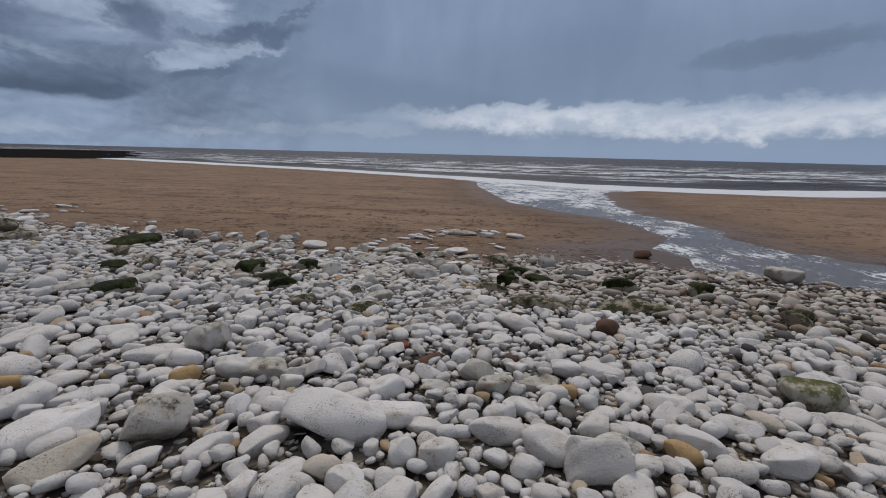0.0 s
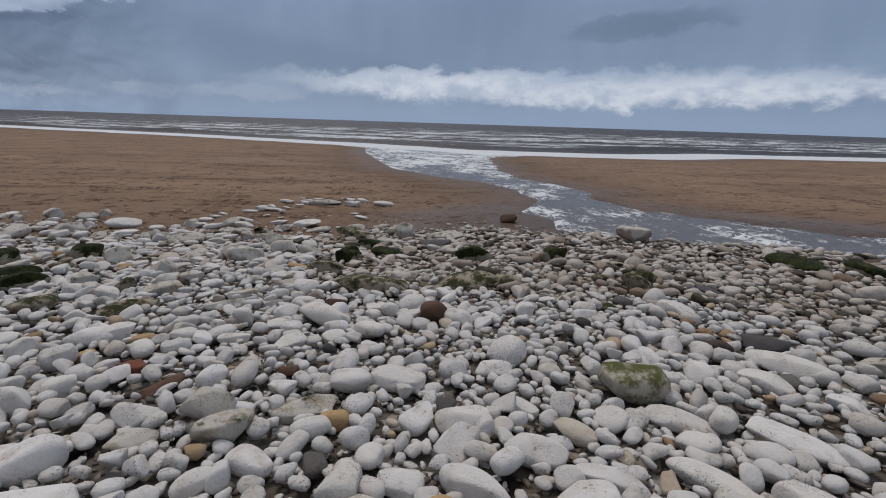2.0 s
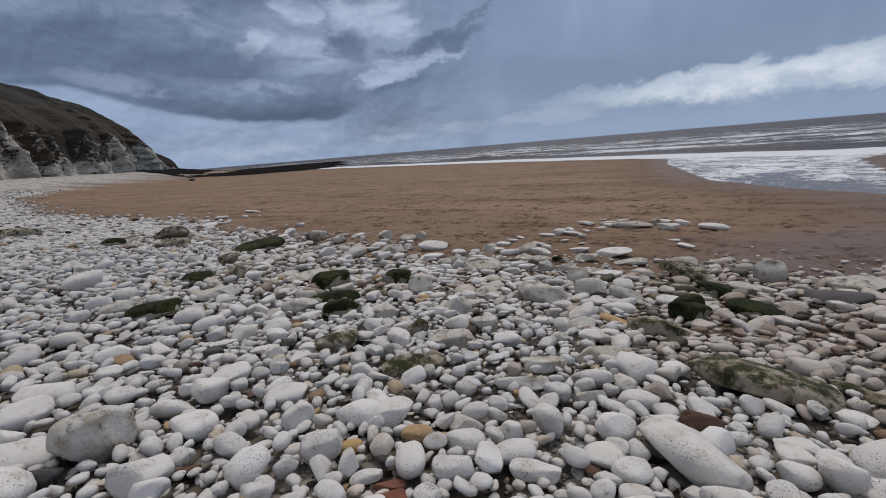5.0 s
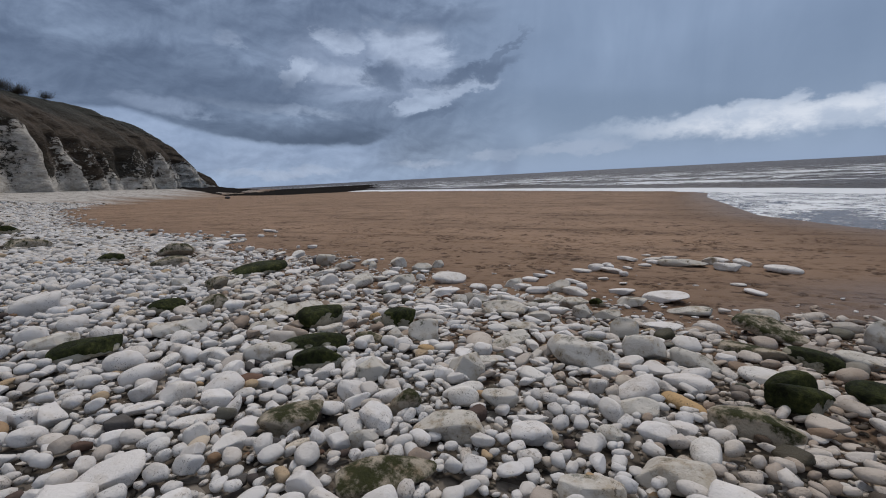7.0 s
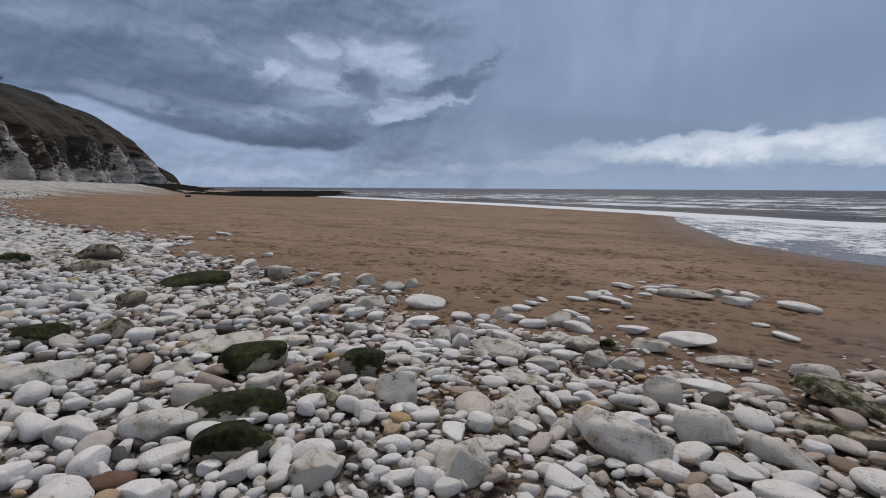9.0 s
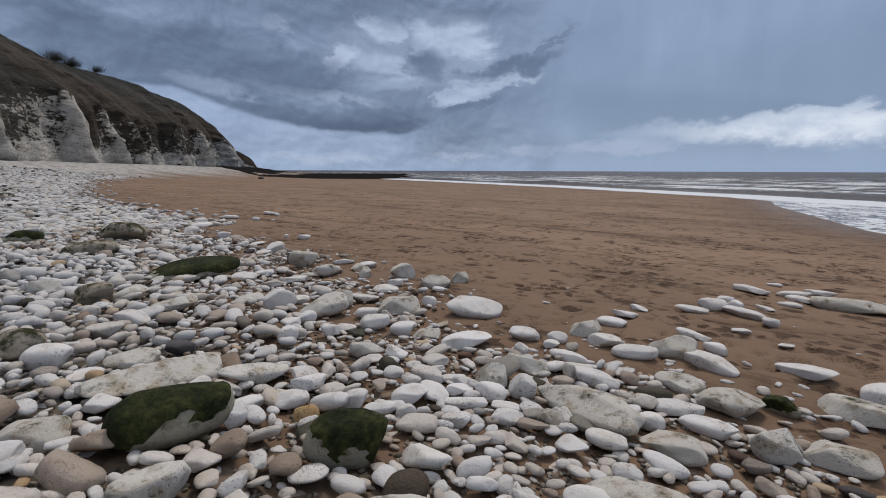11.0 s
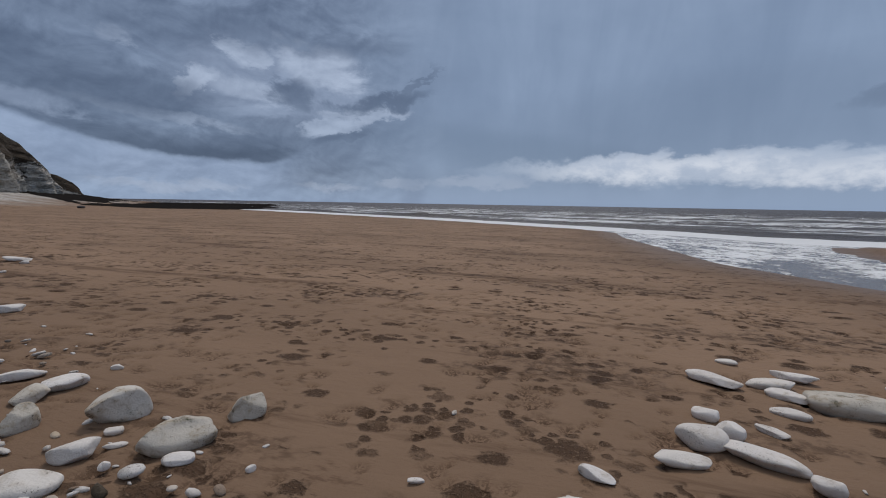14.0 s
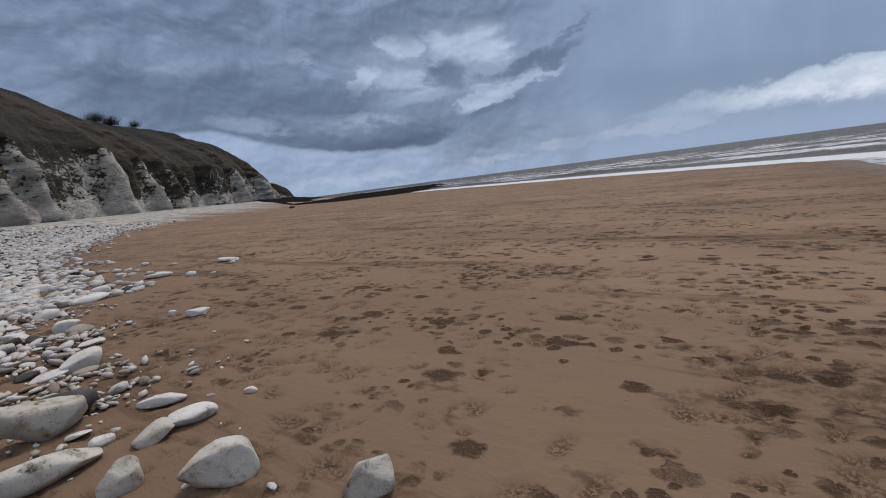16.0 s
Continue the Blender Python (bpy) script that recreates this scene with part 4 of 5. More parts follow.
stone("patchy", 1.19, 8.83, 0.65, 0.39, 0.23, -12)
stone("patchy", 0.97, 8.19, 0.56, 0.25, 0.12, -18)
stone("weathered", 1.23, 9.53, 0.36, 0.22, 0.18, -32)
stone("chalk", 0.22, 8.71, 0.43, 0.16, 0.09, -25)
stone("chalk", 0.24, 10.15, 0.60, 0.35, 0.13, -8)
stone("weathered", -0.15, 9.73, 0.43, 0.26, 0.13, -40)
stone("weathered", 0.51, 9.58, 0.50, 0.25, 0.11, -10)
stone("weathered", -1.14, 6.92, 0.23, 0.14, 0.10, 19)
stone("chalk", 1.16, 13.65, 0.38, 0.26, 0.11, -11)
stone("chalk", 1.23, 12.85, 0.45, 0.31, 0.17, -6)
stone("chalk", 1.54, 13.50, 0.31, 0.21, 0.12, -18)
stone("chalk", 2.08, 12.96, 0.58, 0.39, 0.13, -6)
stone("chalk", 1.39, 10.97, 0.31, 0.21, 0.07, -42)
stone("chalk", 1.24, 11.47, 0.22, 0.15, 0.05, 1)
stone("weathered", -1.12, 8.65, 0.32, 0.19, 0.11, -4)
stone("chalk", -0.71, 7.17, 0.14, 0.09, 0.08, 14)
stone("chalk", -0.78, 6.86, 0.12, 0.08, 0.08, 1)
stone("weathered", -0.38, 9.04, 0.32, 0.19, 0.10, -7)
stone("chalk", -2.38, 6.06, 0.12, 0.08, 0.07, 41)
stone("chalk", -3.10, 5.56, 0.16, 0.11, 0.12, 92)
stone("weathered", -4.38, 7.54, 0.34, 0.20, 0.12, 36)
stone("chalk", -5.28, 7.94, 0.29, 0.20, 0.12, 36)
stone("chalk", -4.70, 7.19, 0.27, 0.18, 0.16, 62)
stone("mossy", 1.04, 7.00, 0.36, 0.21, 0.23, -13)
stone("patchy", 0.75, 6.59, 0.50, 0.28, 0.16, -13)
stone("chalk", 0.42, 7.17, 0.36, 0.23, 0.12, -21)
stone("weathered", -0.73, 6.18, 0.25, 0.15, 0.16, 8)
stone("chalk", -1.05, 6.27, 0.31, 0.15, 0.09, 39)
stone("weathered", -0.88, 5.71, 0.44, 0.21, 0.15, 10)
stone("chalk", -0.42, 5.84, 0.24, 0.16, 0.13, 23)
stone("chalk", 0.22, 6.23, 0.22, 0.15, 0.11, 8)
stone("chalk", 0.35, 6.38, 0.19, 0.13, 0.08, -4)
stone("ochre", 0.38, 6.78, 0.31, 0.15, 0.08, -25)
stone("chalk", 0.95, 7.56, 0.35, 0.23, 0.10, 17)
stone("weathered", 0.10, 6.56, 0.27, 0.16, 0.11, 2)
stone("weathered", -0.02, 6.05, 0.16, 0.09, 0.12, 6)
stone("chalk", -0.27, 6.57, 0.20, 0.13, 0.07, 1)
stone("chalk", -0.49, 6.09, 0.21, 0.10, 0.06, -1)
stone("mossy", -4.23, 5.38, 0.52, 0.31, 0.21, 65)
stone("patchy", -1.80, 5.37, 0.43, 0.26, 0.17, 53)
stone("patchy", -1.27, 5.84, 0.22, 0.13, 0.19, 20)
stone("weathered", -1.26, 5.38, 0.17, 0.10, 0.13, 42)
stone("chalk", -2.82, 5.29, 0.24, 0.16, 0.16, 81)
stone("chalk", -2.86, 5.08, 0.26, 0.15, 0.07, 73)
stone("chalk", -2.40, 5.11, 0.26, 0.10, 0.06, 60)
stone("chalk", -1.92, 5.01, 0.19, 0.13, 0.09, 75)
stone("chalk", -1.97, 5.18, 0.18, 0.12, 0.11, 70)
stone("chalk", -2.53, 4.73, 0.14, 0.10, 0.12, 84)
stone("chalk", -2.14, 4.97, 0.14, 0.10, 0.14, 49)
stone("chalk", -2.49, 5.77, 0.24, 0.16, 0.08, 23)
stone("chalk", -6.42, 5.86, 0.54, 0.37, 0.26, 85)
stone("chalk", -3.08, 5.20, 0.19, 0.13, 0.13, 67)
stone("dark", -2.92, 5.18, 0.09, 0.06, 0.06, 59)
stone("dark", -3.08, 4.72, 0.10, 0.07, 0.04, 81)
stone("dark", -2.39, 4.86, 0.08, 0.06, 0.05, 59)
stone("dark", -1.75, 5.15, 0.11, 0.08, 0.05, 44)
stone("buff", -1.60, 5.21, 0.17, 0.06, 0.04, 78)
stone("weathered", -2.07, 3.62, 0.38, 0.23, 0.30, 42)
stone("chalk", -2.90, 3.67, 0.31, 0.21, 0.15, 85)
stone("chalk", -2.16, 4.51, 0.37, 0.23, 0.11, 70)
stone("chalk", -0.73, 4.45, 0.27, 0.19, 0.15, 61)
stone("chalk", -0.91, 4.03, 0.21, 0.15, 0.17, 48)
stone("chalk", -1.23, 4.22, 0.19, 0.13, 0.16, 54)
stone("chalk", -1.22, 4.88, 0.17, 0.11, 0.15, 22)
stone("chalk", -1.54, 4.45, 0.29, 0.18, 0.10, 47)
stone("dark", -2.08, 3.39, 0.16, 0.11, 0.09, 38)
stone("buff", -1.72, 3.52, 0.19, 0.09, 0.06, 57)
stone("brick", -0.46, 3.94, 0.15, 0.06, 0.05, 35)
stone("chalk", -0.22, 4.12, 0.20, 0.13, 0.13, 24)
stone("chalk", -0.25, 4.36, 0.22, 0.14, 0.11, 16)
stone("patchy", -0.95, 5.15, 0.50, 0.22, 0.12, 48)
stone("weathered", -4.75, 5.33, 0.44, 0.26, 0.16, 37)
stone("slab", 0.79, 4.57, 0.52, 0.26, 0.20, -36)
stone("weathered", 0.31, 5.82, 0.37, 0.22, 0.12, -2)
stone("weathered", -0.13, 5.13, 0.37, 0.15, 0.10, 15)
stone("weathered", -0.04, 5.49, 0.31, 0.15, 0.09, 12)
stone("patchy", 1.28, 5.54, 0.82, 0.30, 0.22, -11)
stone("patchy", 1.83, 5.75, 0.33, 0.13, 0.07, -39)
stone("chalk", 0.59, 5.13, 0.25, 0.15, 0.10, 20)
stone("chalk", 0.70, 4.91, 0.22, 0.12, 0.09, 19)
stone("chalk", 0.14, 4.25, 0.24, 0.11, 0.09, 11)
stone("chalk", 1.33, 4.90, 0.17, 0.11, 0.07, -28)
stone("chalk", 1.39, 4.63, 0.18, 0.12, 0.17, -41)
stone("chalk", 1.23, 4.62, 0.17, 0.12, 0.10, -32)
stone("chalk", -0.04, 4.50, 0.13, 0.09, 0.13, 49)
stone("chalk", 0.13, 4.65, 0.18, 0.12, 0.17, -23)
stone("chalk", 0.47, 4.70, 0.21, 0.14, 0.16, 9)
stone("chalk", 1.68, 5.34, 0.20, 0.12, 0.06, -33)
stone("weathered", 0.31, 5.06, 0.21, 0.12, 0.11, 35)
stone("mossy", 1.64, 7.37, 0.49, 0.29, 0.15, -8)
stone("mossy", 1.39, 8.12, 0.45, 0.27, 0.15, -30)
stone("weathered", 1.68, 8.18, 0.38, 0.23, 0.16, -20)
stone("weathered", 2.10, 8.86, 0.35, 0.21, 0.31, -11)
stone("dark", 2.52, 8.11, 0.58, 0.34, 0.13, -17)
stone("weathered", 2.86, 8.68, 0.63, 0.38, 0.16, -36)
stone("ochre", -0.81, 4.12, 0.15, 0.09, 0.07, 36)
stone("rust", -1.48, 3.69, 0.14, 0.06, 0.04, 52)
stone("chalk", -1.28, 3.96, 0.15, 0.07, 0.05, 59)
stone("chalk", -0.60, 3.96, 0.16, 0.07, 0.06, 43)
stone("ochre", -0.52, 4.34, 0.18, 0.12, 0.09, 34)
stone("rust", 0.41, 4.34, 0.13, 0.07, 0.06, -5)
stone("weathered", -3.77, 6.83, 0.34, 0.20, 0.12, 58)
stone("weedy", 2.73, 2.97, 0.40, 0.32, 0.25, -10)
stone("chalk", 1.30, 3.33, 0.37, 0.22, 0.14, -23)
stone("chalk", 4.12, 3.10, 0.55, 0.29, 0.12, -60)
stone("chalk", 3.70, 2.92, 0.33, 0.22, 0.11, -56)
stone("ochre", 0.92, 2.95, 0.16, 0.11, 0.12, -7)
stone("ochre", 1.37, 2.20, 0.22, 0.12, 0.12, -49)
stone("rust", 1.76, 4.44, 0.24, 0.17, 0.23, 8)
stone("chalk", -0.39, 2.85, 0.27, 0.18, 0.18, 38)
stone("weathered", 0.38, 2.95, 0.30, 0.18, 0.17, 32)
stone("chalk", 0.34, 2.35, 0.36, 0.17, 0.15, 9)
stone("chalk", 2.79, 2.62, 0.38, 0.16, 0.09, -32)
stone("chalk", 3.22, 2.32, 0.46, 0.17, 0.10, -51)
stone("chalk", 1.86, 2.49, 0.30, 0.17, 0.13, -28)
stone("chalk", 1.91, 2.13, 0.28, 0.17, 0.15, -7)
stone("chalk", 2.85, 1.94, 0.32, 0.18, 0.12, -66)
stone("chalk", 2.53, 1.99, 0.21, 0.14, 0.15, -42)
stone("chalk", 1.51, 2.33, 0.36, 0.15, 0.13, -49)
stone("chalk", 2.11, 2.28, 0.32, 0.10, 0.08, -28)
stone("chalk", 2.56, 2.20, 0.35, 0.10, 0.08, -50)
stone("weathered", 1.05, 2.29, 0.28, 0.10, 0.10, -24)
stone("chalk", 0.84, 2.22, 0.27, 0.10, 0.10, -10)
stone("chalk", -0.09, 2.40, 0.26, 0.12, 0.09, -7)
stone("chalk", -0.31, 2.57, 0.46, 0.13, 0.10, 13)
stone("chalk", -0.61, 2.78, 0.30, 0.12, 0.08, 36)
stone("chalk", 0.54, 2.70, 0.28, 0.14, 0.11, -34)
stone("rust", -0.12, 3.57, 0.27, 0.13, 0.07, 35)
stone("brick", -0.39, 3.83, 0.15, 0.10, 0.10, 36)
stone("rust", 0.61, 3.64, 0.15, 0.10, 0.07, -8)
stone("buff", 2.14, 2.63, 0.25, 0.14, 0.10, -57)
stone("mossy", 7.83, 6.02, 0.86, 0.52, 0.19, -75)
stone("dark", 5.16, 4.88, 0.38, 0.20, 0.08, -66)
stone("patchy", 5.59, 4.38, 0.42, 0.21, 0.09, -64)
stone("chalk", -0.68, 3.60, 0.19, 0.13, 0.13, 61)
stone("weathered", -0.05, 2.98, 0.23, 0.14, 0.09, 2)
stone("weathered", 0.76, 3.13, 0.39, 0.12, 0.09, 14)
stone("patchy", 4.22, 5.59, 0.34, 0.20, 0.14, -14)
stone("patchy", 4.65, 5.51, 0.42, 0.25, 0.20, -53)
stone("patchy", 3.58, 4.64, 0.37, 0.21, 0.08, -39)
stone("weathered", 4.74, 2.91, 0.31, 0.19, 0.15, -49)
stone("chalk", 4.42, 2.55, 0.23, 0.16, 0.13, -72)
stone("chalk", 1.96, 3.40, 0.27, 0.15, 0.09, -2)
stone("chalk", 0.56, 4.09, 0.28, 0.17, 0.09, 39)
stone("chalk", 4.24, 4.37, 0.36, 0.25, 0.12, -43)
stone("chalk", 1.96, 2.92, 0.22, 0.12, 0.08, -39)
stone("ochre", 2.04, 2.04, 0.09, 0.06, 0.05, -31)
stone("chalk", 3.96, 2.59, 0.23, 0.16, 0.08, -52)
stone("slab", -0.63, 2.34, 0.63, 0.36, 0.27, 3)
stone("weathered", -1.60, 2.20, 0.38, 0.23, 0.29, 34)
stone("chalk", -2.18, 2.17, 0.46, 0.31, 0.17, 46)
stone("buff", -1.91, 1.90, 0.39, 0.24, 0.15, 53)
stone("chalk", -2.65, 2.48, 0.35, 0.24, 0.16, 65)
stone("chalk", -2.38, 2.61, 0.41, 0.17, 0.09, 35)
stone("weathered", -1.37, 3.11, 0.38, 0.23, 0.17, 3)
stone("chalk", -1.59, 3.06, 0.26, 0.17, 0.19, 2)
stone("chalk", -0.21, 2.04, 0.18, 0.12, 0.17, 35)
stone("chalk", -0.01, 2.05, 0.21, 0.14, 0.18, -6)
stone("chalk", -0.46, 1.84, 0.19, 0.13, 0.12, 8)
stone("chalk", -0.77, 1.82, 0.31, 0.13, 0.11, 62)
stone("chalk", -1.25, 2.07, 0.27, 0.15, 0.11, 49)
stone("chalk", -0.99, 2.17, 0.30, 0.16, 0.11, 60)
stone("chalk", -1.54, 1.96, 0.21, 0.12, 0.08, 35)
stone("chalk", -1.06, 2.34, 0.20, 0.14, 0.12, 13)
stone("buff", -0.59, 1.91, 0.21, 0.14, 0.14, 9)
stone("chalk", -3.65, 3.60, 0.44, 0.30, 0.14, 56)
stone("chalk", -3.09, 3.87, 0.34, 0.23, 0.15, 45)
stone("chalk", -2.43, 3.41, 0.47, 0.25, 0.11, 42)
stone("chalk", -1.90, 2.81, 0.28, 0.17, 0.09, 70)
stone("chalk", 1.02, 3.33, 0.28, 0.19, 0.15, 5)
stone("chalk", 0.60, 2.17, 0.28, 0.19, 0.20, -33)
stone("slab", 0.82, 2.01, 0.34, 0.23, 0.29, -15)
stone("patchy", 2.31, 5.50, 0.88, 0.35, 0.19, -13)
stone("patchy", 2.89, 5.61, 0.41, 0.25, 0.14, -39)
stone("mossy", 1.05, 7.24, 0.34, 0.20, 0.23, 29)
stone("mossy", 2.89, 6.98, 0.55, 0.33, 0.26, -8)
stone("mossy", 4.13, 6.81, 0.41, 0.24, 0.25, -7)
stone("weathered", 0.26, 3.13, 0.28, 0.17, 0.22, -13)
stone("ochre", -3.04, 2.79, 0.16, 0.11, 0.10, 29)
stone("patchy", 4.42, 5.20, 0.42, 0.25, 0.23, -28)
stone("patchy", -9.17, 9.10, 0.73, 0.47, 0.26, 61)
stone("patchy", -11.21, 10.61, 0.66, 0.43, 0.30, 60)
stone("mossy", -10.80, 8.76, 0.54, 0.35, 0.24, 67)
stone("dark", -6.67, 11.00, 0.44, 0.28, 0.24, 44)
stone("patchy", -6.16, 7.99, 0.40, 0.26, 0.22, 58)
stone("dark", -6.28, 6.55, 0.26, 0.17, 0.12, 69)
stone("mossy", -8.12, 5.45, 0.27, 0.17, 0.17, 69)
stone("patchy", -16.22, 9.33, 1.04, 0.68, 0.33, 66)
stone("patchy", -10.71, 10.18, 0.86, 0.56, 0.40, 54)
stone("mossy", -24.71, 11.66, 0.91, 0.59, 0.42, 69)
stone("ochre", -1.90, 2.96, 0.23, 0.15, 0.15, 72)
stone("rust", 0.90, 4.94, 0.21, 0.13, 0.14, -6)
stone("mossy", 8.44, 5.45, 0.58, 0.37, 0.21, -58)
stone("rust", 4.73, 10.31, 0.40, 0.26, 0.24, -21)
stone("weathered", 6.42, 8.08, 0.64, 0.42, 0.33, -37)
stone("dark", 4.29, 3.45, 0.35, 0.23, 0.14, -52)


# ---- the shingle between them ----
CELL, X0, Y0 = 0.025, -14.0, -2.0
occupied = np.zeros((int(24 / CELL), int(16 / CELL)), dtype=bool)


def footprint(x, y, a, b, turn, shrink=0.85):
    i0, j0 = (x - X0) / CELL, (y - Y0) / CELL
    r = int(max(a, b) / CELL) + 1
    i, j = np.meshgrid(np.arange(int(i0) - r, int(i0) + r + 1), np.arange(int(j0) - r, int(j0) + r + 1), indexing="ij")
    u, v = (i - i0) * CELL, (j - j0) * CELL
    u, v = u * math.cos(turn) + v * math.sin(turn), v * math.cos(turn) - u * math.sin(turn)
    ok = ((u / (a * shrink)) ** 2 + (v / (b * shrink)) ** 2 < 1) & (i >= 0) & (j >= 0) & (i < occupied.shape[0]) & (j < occupied.shape[1])
    return i[ok], j[ok]


for x, y, a, b, turn in TAKEN:
    occupied[footprint(x, y, a, b, turn, 0.9)] = True

rng = np.random.RandomState(5)
MID_SHAPES = [worn(MID[0], 300 + k, (k % 5) * 0.24) for k in range(16)]
TINY_SHAPES = [worn(TINY[0], 500 + k, 0.2) for k in range(8)]
COARSE_SHAPES = [worn(COARSE[0], 400 + k, (k % 4) * 0.28) for k in range(12)]


class Heap:
    """Many stones gathered into one mesh."""

    def __init__(self):
        self.v, self.f, self.count = [], [], 0

    def add(self, shape, faces, x, y, z, a, b, c, turn, tip, roll):
        m = np.array((pose(0, 0, 0, tip, roll, math.degrees(turn))).to_3x3())
        p = (shape * (a, b, c)) @ m.T + (x, y, z)
        self.v.append(p)
        self.f.append(faces + self.count)
        self.count += len(p)

    def build(self, name, mat, label):
        v, f = np.concatenate(self.v), np.concatenate(self.f)
        me = bpy.data.meshes.new(name)
        me.vertices.add(len(v))
        me.vertices.foreach_set("co", v.astype(np.float32).ravel())
        me.loops.add(3 * len(f))
        me.loops.foreach_set("vertex_index", f.astype(np.int32).ravel())
        me.polygons.add(len(f))
        me.polygons.foreach_set("loop_start", np.arange(0, 3 * len(f), 3, dtype=np.int32))
        me.polygons.foreach_set("use_smooth", np.ones(len(f), dtype=bool))
        me.update(calc_edges=True)
        me.materials.append(mat)
        return tagged(new(name, me), label, "shingle", kind="stuff")


dry, damp, fragments = Heap(), Heap(), Heap()
PEBBLES = []


def scatter(count, lo, hi, slack, reach, lift, up):
    """Throw stones of a size on the bank where there is room for them."""
    xs, ys = rng.uniform(-13.5, 9.5, count), rng.uniform(-0.5, 13.2, count)
    edge = edge_of_shingle(xs) + 0.55 * wobble(xs, ys, 1.7, 5) + 0.25 * wobble(xs, ys, 4.0, 6)
    inside = edge - ys
    ground_z = level(xs, ys) + up * smooth(inside, 0.0, 1.5)
    for x, y, d, z, blend in zip(xs, ys, inside, ground_z, 0.9 * wobble(xs, ys, 1.3, 31)):
        if d < 0 and rng.random_sample() > reach * math.exp(d / 0.5):
            continue
        if d < 1.6 and rng.random_sample() < 0.35 * (1.6 - d):
            continue
        a = rng.uniform(lo, hi) / 2
        b, c = a * rng.uniform(0.55, 0.9), a * rng.uniform(0.34, 0.66)
        if d < 2.6:
            c *= 0.75
            a *= 1.12
        turn = rng.uniform(0, 3.14) if d > 3 else rng.normal(0.2, 0.6)
        cells = footprint(x, y, a, b, turn, slack)
        if len(cells[0]) == 0 or occupied[cells].mean() > 0.13:
            continue
        occupied[cells] = True
        heap = damp if d + blend < 2.9 + 0.38 * max(0, x) and (x > 0.5 or rng.random_sample() < 0.5) or (y > 4.5 and rng.random_sample() < 0.04) else dry
        near = -4.0 < x < 3.5 and 1.0 < y < 11 and a > 0.045
        if near and heap is dry and a > 0.065 and len(PEBBLES) < 300:
            PEBBLES.append((rng.randint(16) + (16 if a > 0.09 else 0), pose(x, y, z + c * lift + 0.01, rng.normal(0, 13), rng.normal(0, 13), math.degrees(turn)) @ Matrix.Diagonal((a, b, c, 1))))
            continue
        by_path = -5.5 < x < 4.5 and 1.0 < y < 11
        shapes, faces = (MID_SHAPES, MID[1]) if near and a > 0.062 else (COARSE_SHAPES, COARSE[1]) if by_path or a > 0.06 else (TINY_SHAPES, TINY[1])
        heap.add(shapes[rng.randint(len(shapes))], faces, x, y, z + c * lift + 0.01, a, b, c, turn, rng.normal(0, 13), rng.normal(0, 13))


scatter(420, 0.24, 0.32, 0.9, 0.1, 0.6, 0.02)
scatter(3200, 0.15, 0.22, 0.9, 0.2, 0.65, 0.035)
scatter(16000, 0.10, 0.145, 0.9, 0.25, 0.75, 0.035)
scatter(52000, 0.06, 0.095, 0.88, 0.3, 0.9, 0.02)
scatter(44000, 0.036, 0.058, 0.92, 0.3, 0.9, -0.01)
# a lower bed of stones that shows in the gaps
bx = np.concatenate([rng.uniform(-13, 9, 4500), rng.uniform(-4.5, 4.5, 6000)])
by = np.concatenate([rng.uniform(-0.5, 12.5, 4500), rng.uniform(1.0, 9.0, 6000)])
for k, (x, y, z, d) in enumerate(zip(bx, by, level(bx, by), edge_of_shingle(bx) - by)):
    if d < 0.8:
        continue
    a = rng.uniform(0.035, 0.08)
    heap = damp if d < 2.3 + 0.28 * max(0, x) else dry
    heap.add(TINY_SHAPES[k % 8], TINY[1], x, y, z - 0.03, a, a * 0.75, a * 0.45, rng.uniform(0, 3), rng.normal(0, 15), rng.normal(0, 15))
# fine gravel in what gaps are left
grit = Heap()
gx_, gy_ = rng.uniform(-4.5, 3.8, 28000), rng.uniform(0.8, 11.0, 28000)
room = ~occupied[((gx_ - X0) / CELL).astype(int), ((gy_ - Y0) / CELL).astype(int)] & (edge_of_shingle(gx_) - gy_ + 0.5 * wobble(gx_, gy_, 1.7, 5) > 0.3)
for x, y, z in zip(gx_[room], gy_[room], level(gx_, gy_)[room]):
    a = rng.uniform(0.009, 0.024)
    grit.add(TINY_SHAPES[rng.randint(8)], TINY[1], x, y, z + 0.006, a, a * 0.7, a * 0.5, rng.uniform(0, 3), rng.normal(0, 12), rng.normal(0, 12))
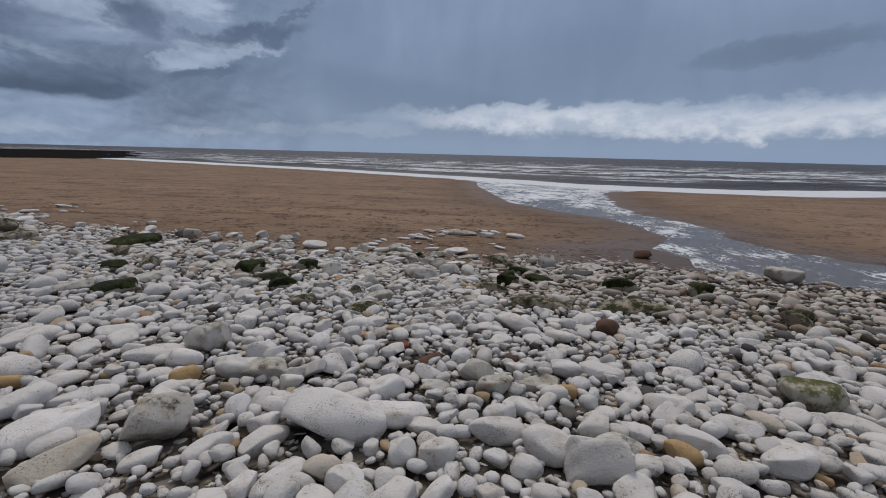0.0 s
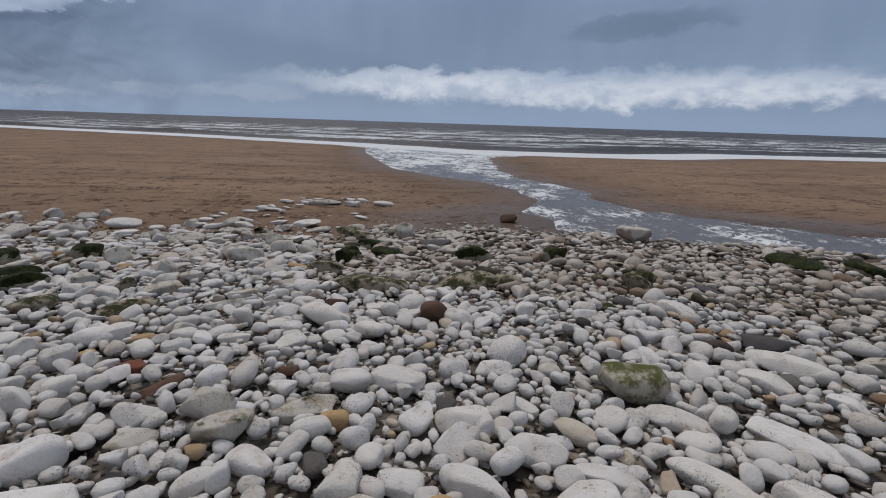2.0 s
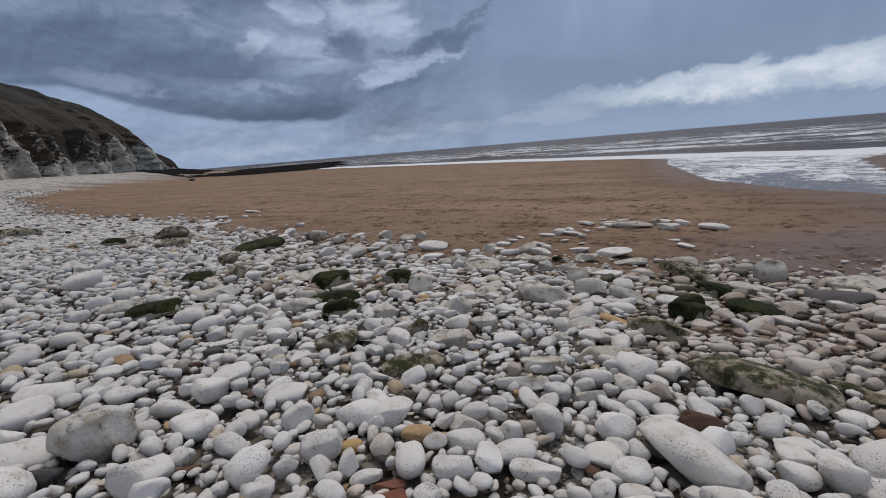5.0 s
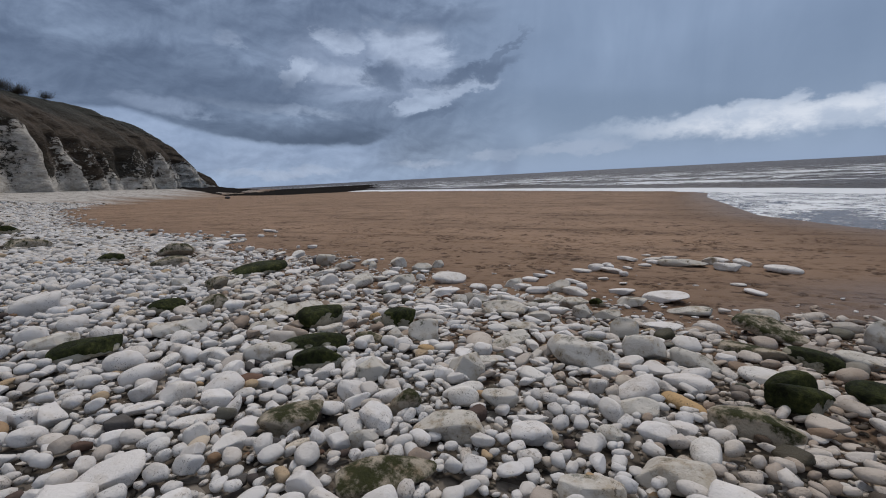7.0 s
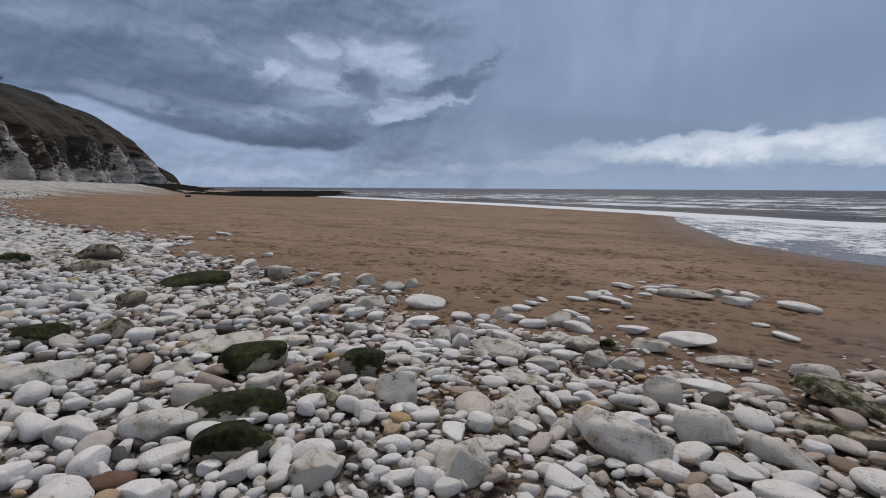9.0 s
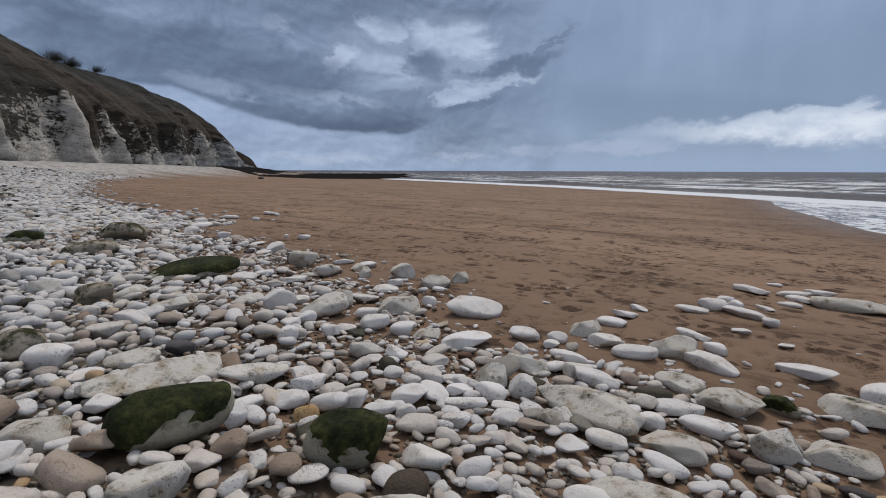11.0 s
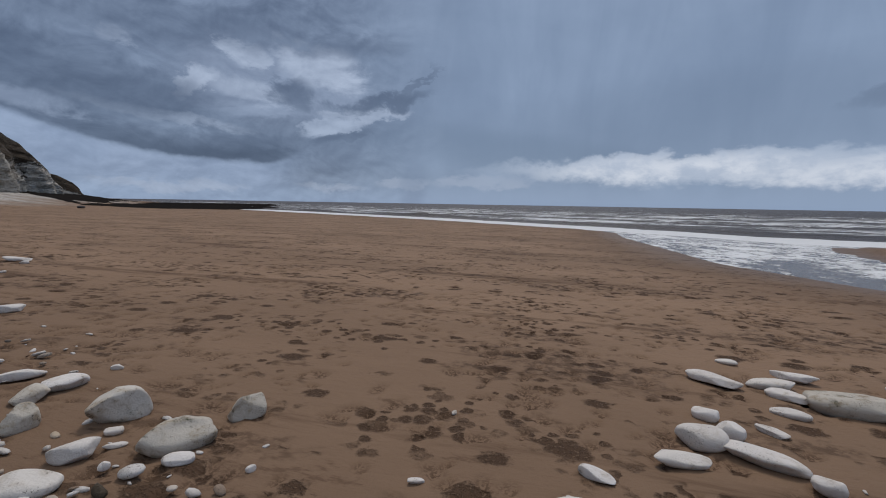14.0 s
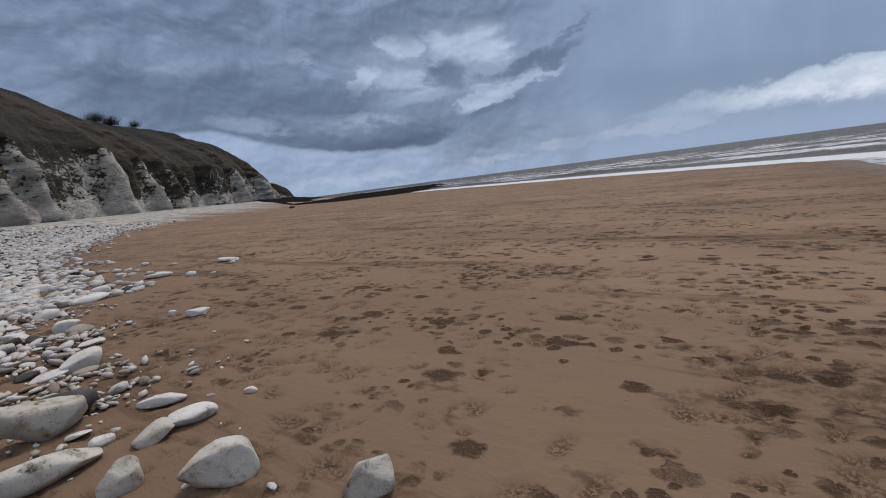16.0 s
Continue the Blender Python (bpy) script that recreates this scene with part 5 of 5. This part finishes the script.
# shell-white chips lying on the sand
for k in range(420):
    x = rng.uniform(-8, 5)
    y = float(edge_of_shingle(x)) + abs(rng.normal(0, 0.9)) - 0.5
    a = rng.uniform(0.012, 0.05)
    fragments.add(COARSE_SHAPES[k % 12], COARSE[1], x, y, floor_at(x, y) + 0.004, a, a * 0.5, a * 0.3, rng.normal(0.2, 0.7), 0, 0)
# the bank behind the way taken
hx, hy = rng.uniform(-14, 12, 12000), rng.uniform(-9, -0.4, 12000)
for k, (x, y, z) in enumerate(zip(hx, hy, level(hx, hy))):
    a = rng.uniform(0.05, 0.12)
    dry.add(TINY_SHAPES[k % 8], TINY[1], x, y, z + a * 0.3, a, a * 0.75, a * 0.5, rng.uniform(0, 3), rng.normal(0, 9), rng.normal(0, 9))
# the bank as it runs on along the foot of the cliff
far = Heap()
order = np.arange(15000)
fu = rng.random_sample(15000) ** 2.2
fx = np.where(order % 5 > 0, -12.5 - 85 * fu, 9 + 25 * np.sqrt(fu))
fy = edge_of_shingle(fx) + np.where(order % 16 > 0, -0.2 - rng.random_sample(15000) ** 1.5 * (16 + 20 * fu), rng.exponential(0.6, 15000))
for k, x, y, z, u in zip(order, fx, fy, level(fx, fy), fu):
    a = rng.uniform(0.06, 0.15) * (1 + 1.2 * u)
    far.add(TINY_SHAPES[k % 8], TINY[1], x, y, z + a * 0.2, a, a * 0.75, a * 0.5, rng.uniform(0, 3), rng.normal(0, 9), rng.normal(0, 9))
bank = dry.build("shingle", M_SHINGLE, "dry white and grey chalk shingle heaped on the beach")
damp.build("damp_shingle", M_DAMP, "damp buff and grey flat stones along the edge of the sand")
grit.build("gravel", M_GRIT, "fine buff and grey gravel in the gaps between stones")
fragments.build("chalk_chips", M_SHINGLE, "small white chalk chips strewn over the sand")
far.build("far_shingle", M_FAR, "white shingle bank running to the foot of the cliff")

pebble_meshes = []
for k in range(32):
    me = bpy.data.meshes.new("pebble")
    me.from_pydata(MID_SHAPES[k % 16].tolist(), [], MID[1].tolist())
    me.polygons.foreach_set("use_smooth", [True] * len(me.polygons))
    me.materials.append(M_PEBBLE if k < 16 else M_CHALK)
    pebble_meshes.append(me)
for k, m in PEBBLES:
    pebble = new("pebble", pebble_meshes[k])
    pebble.parent = bank
    pebble.matrix_world = m
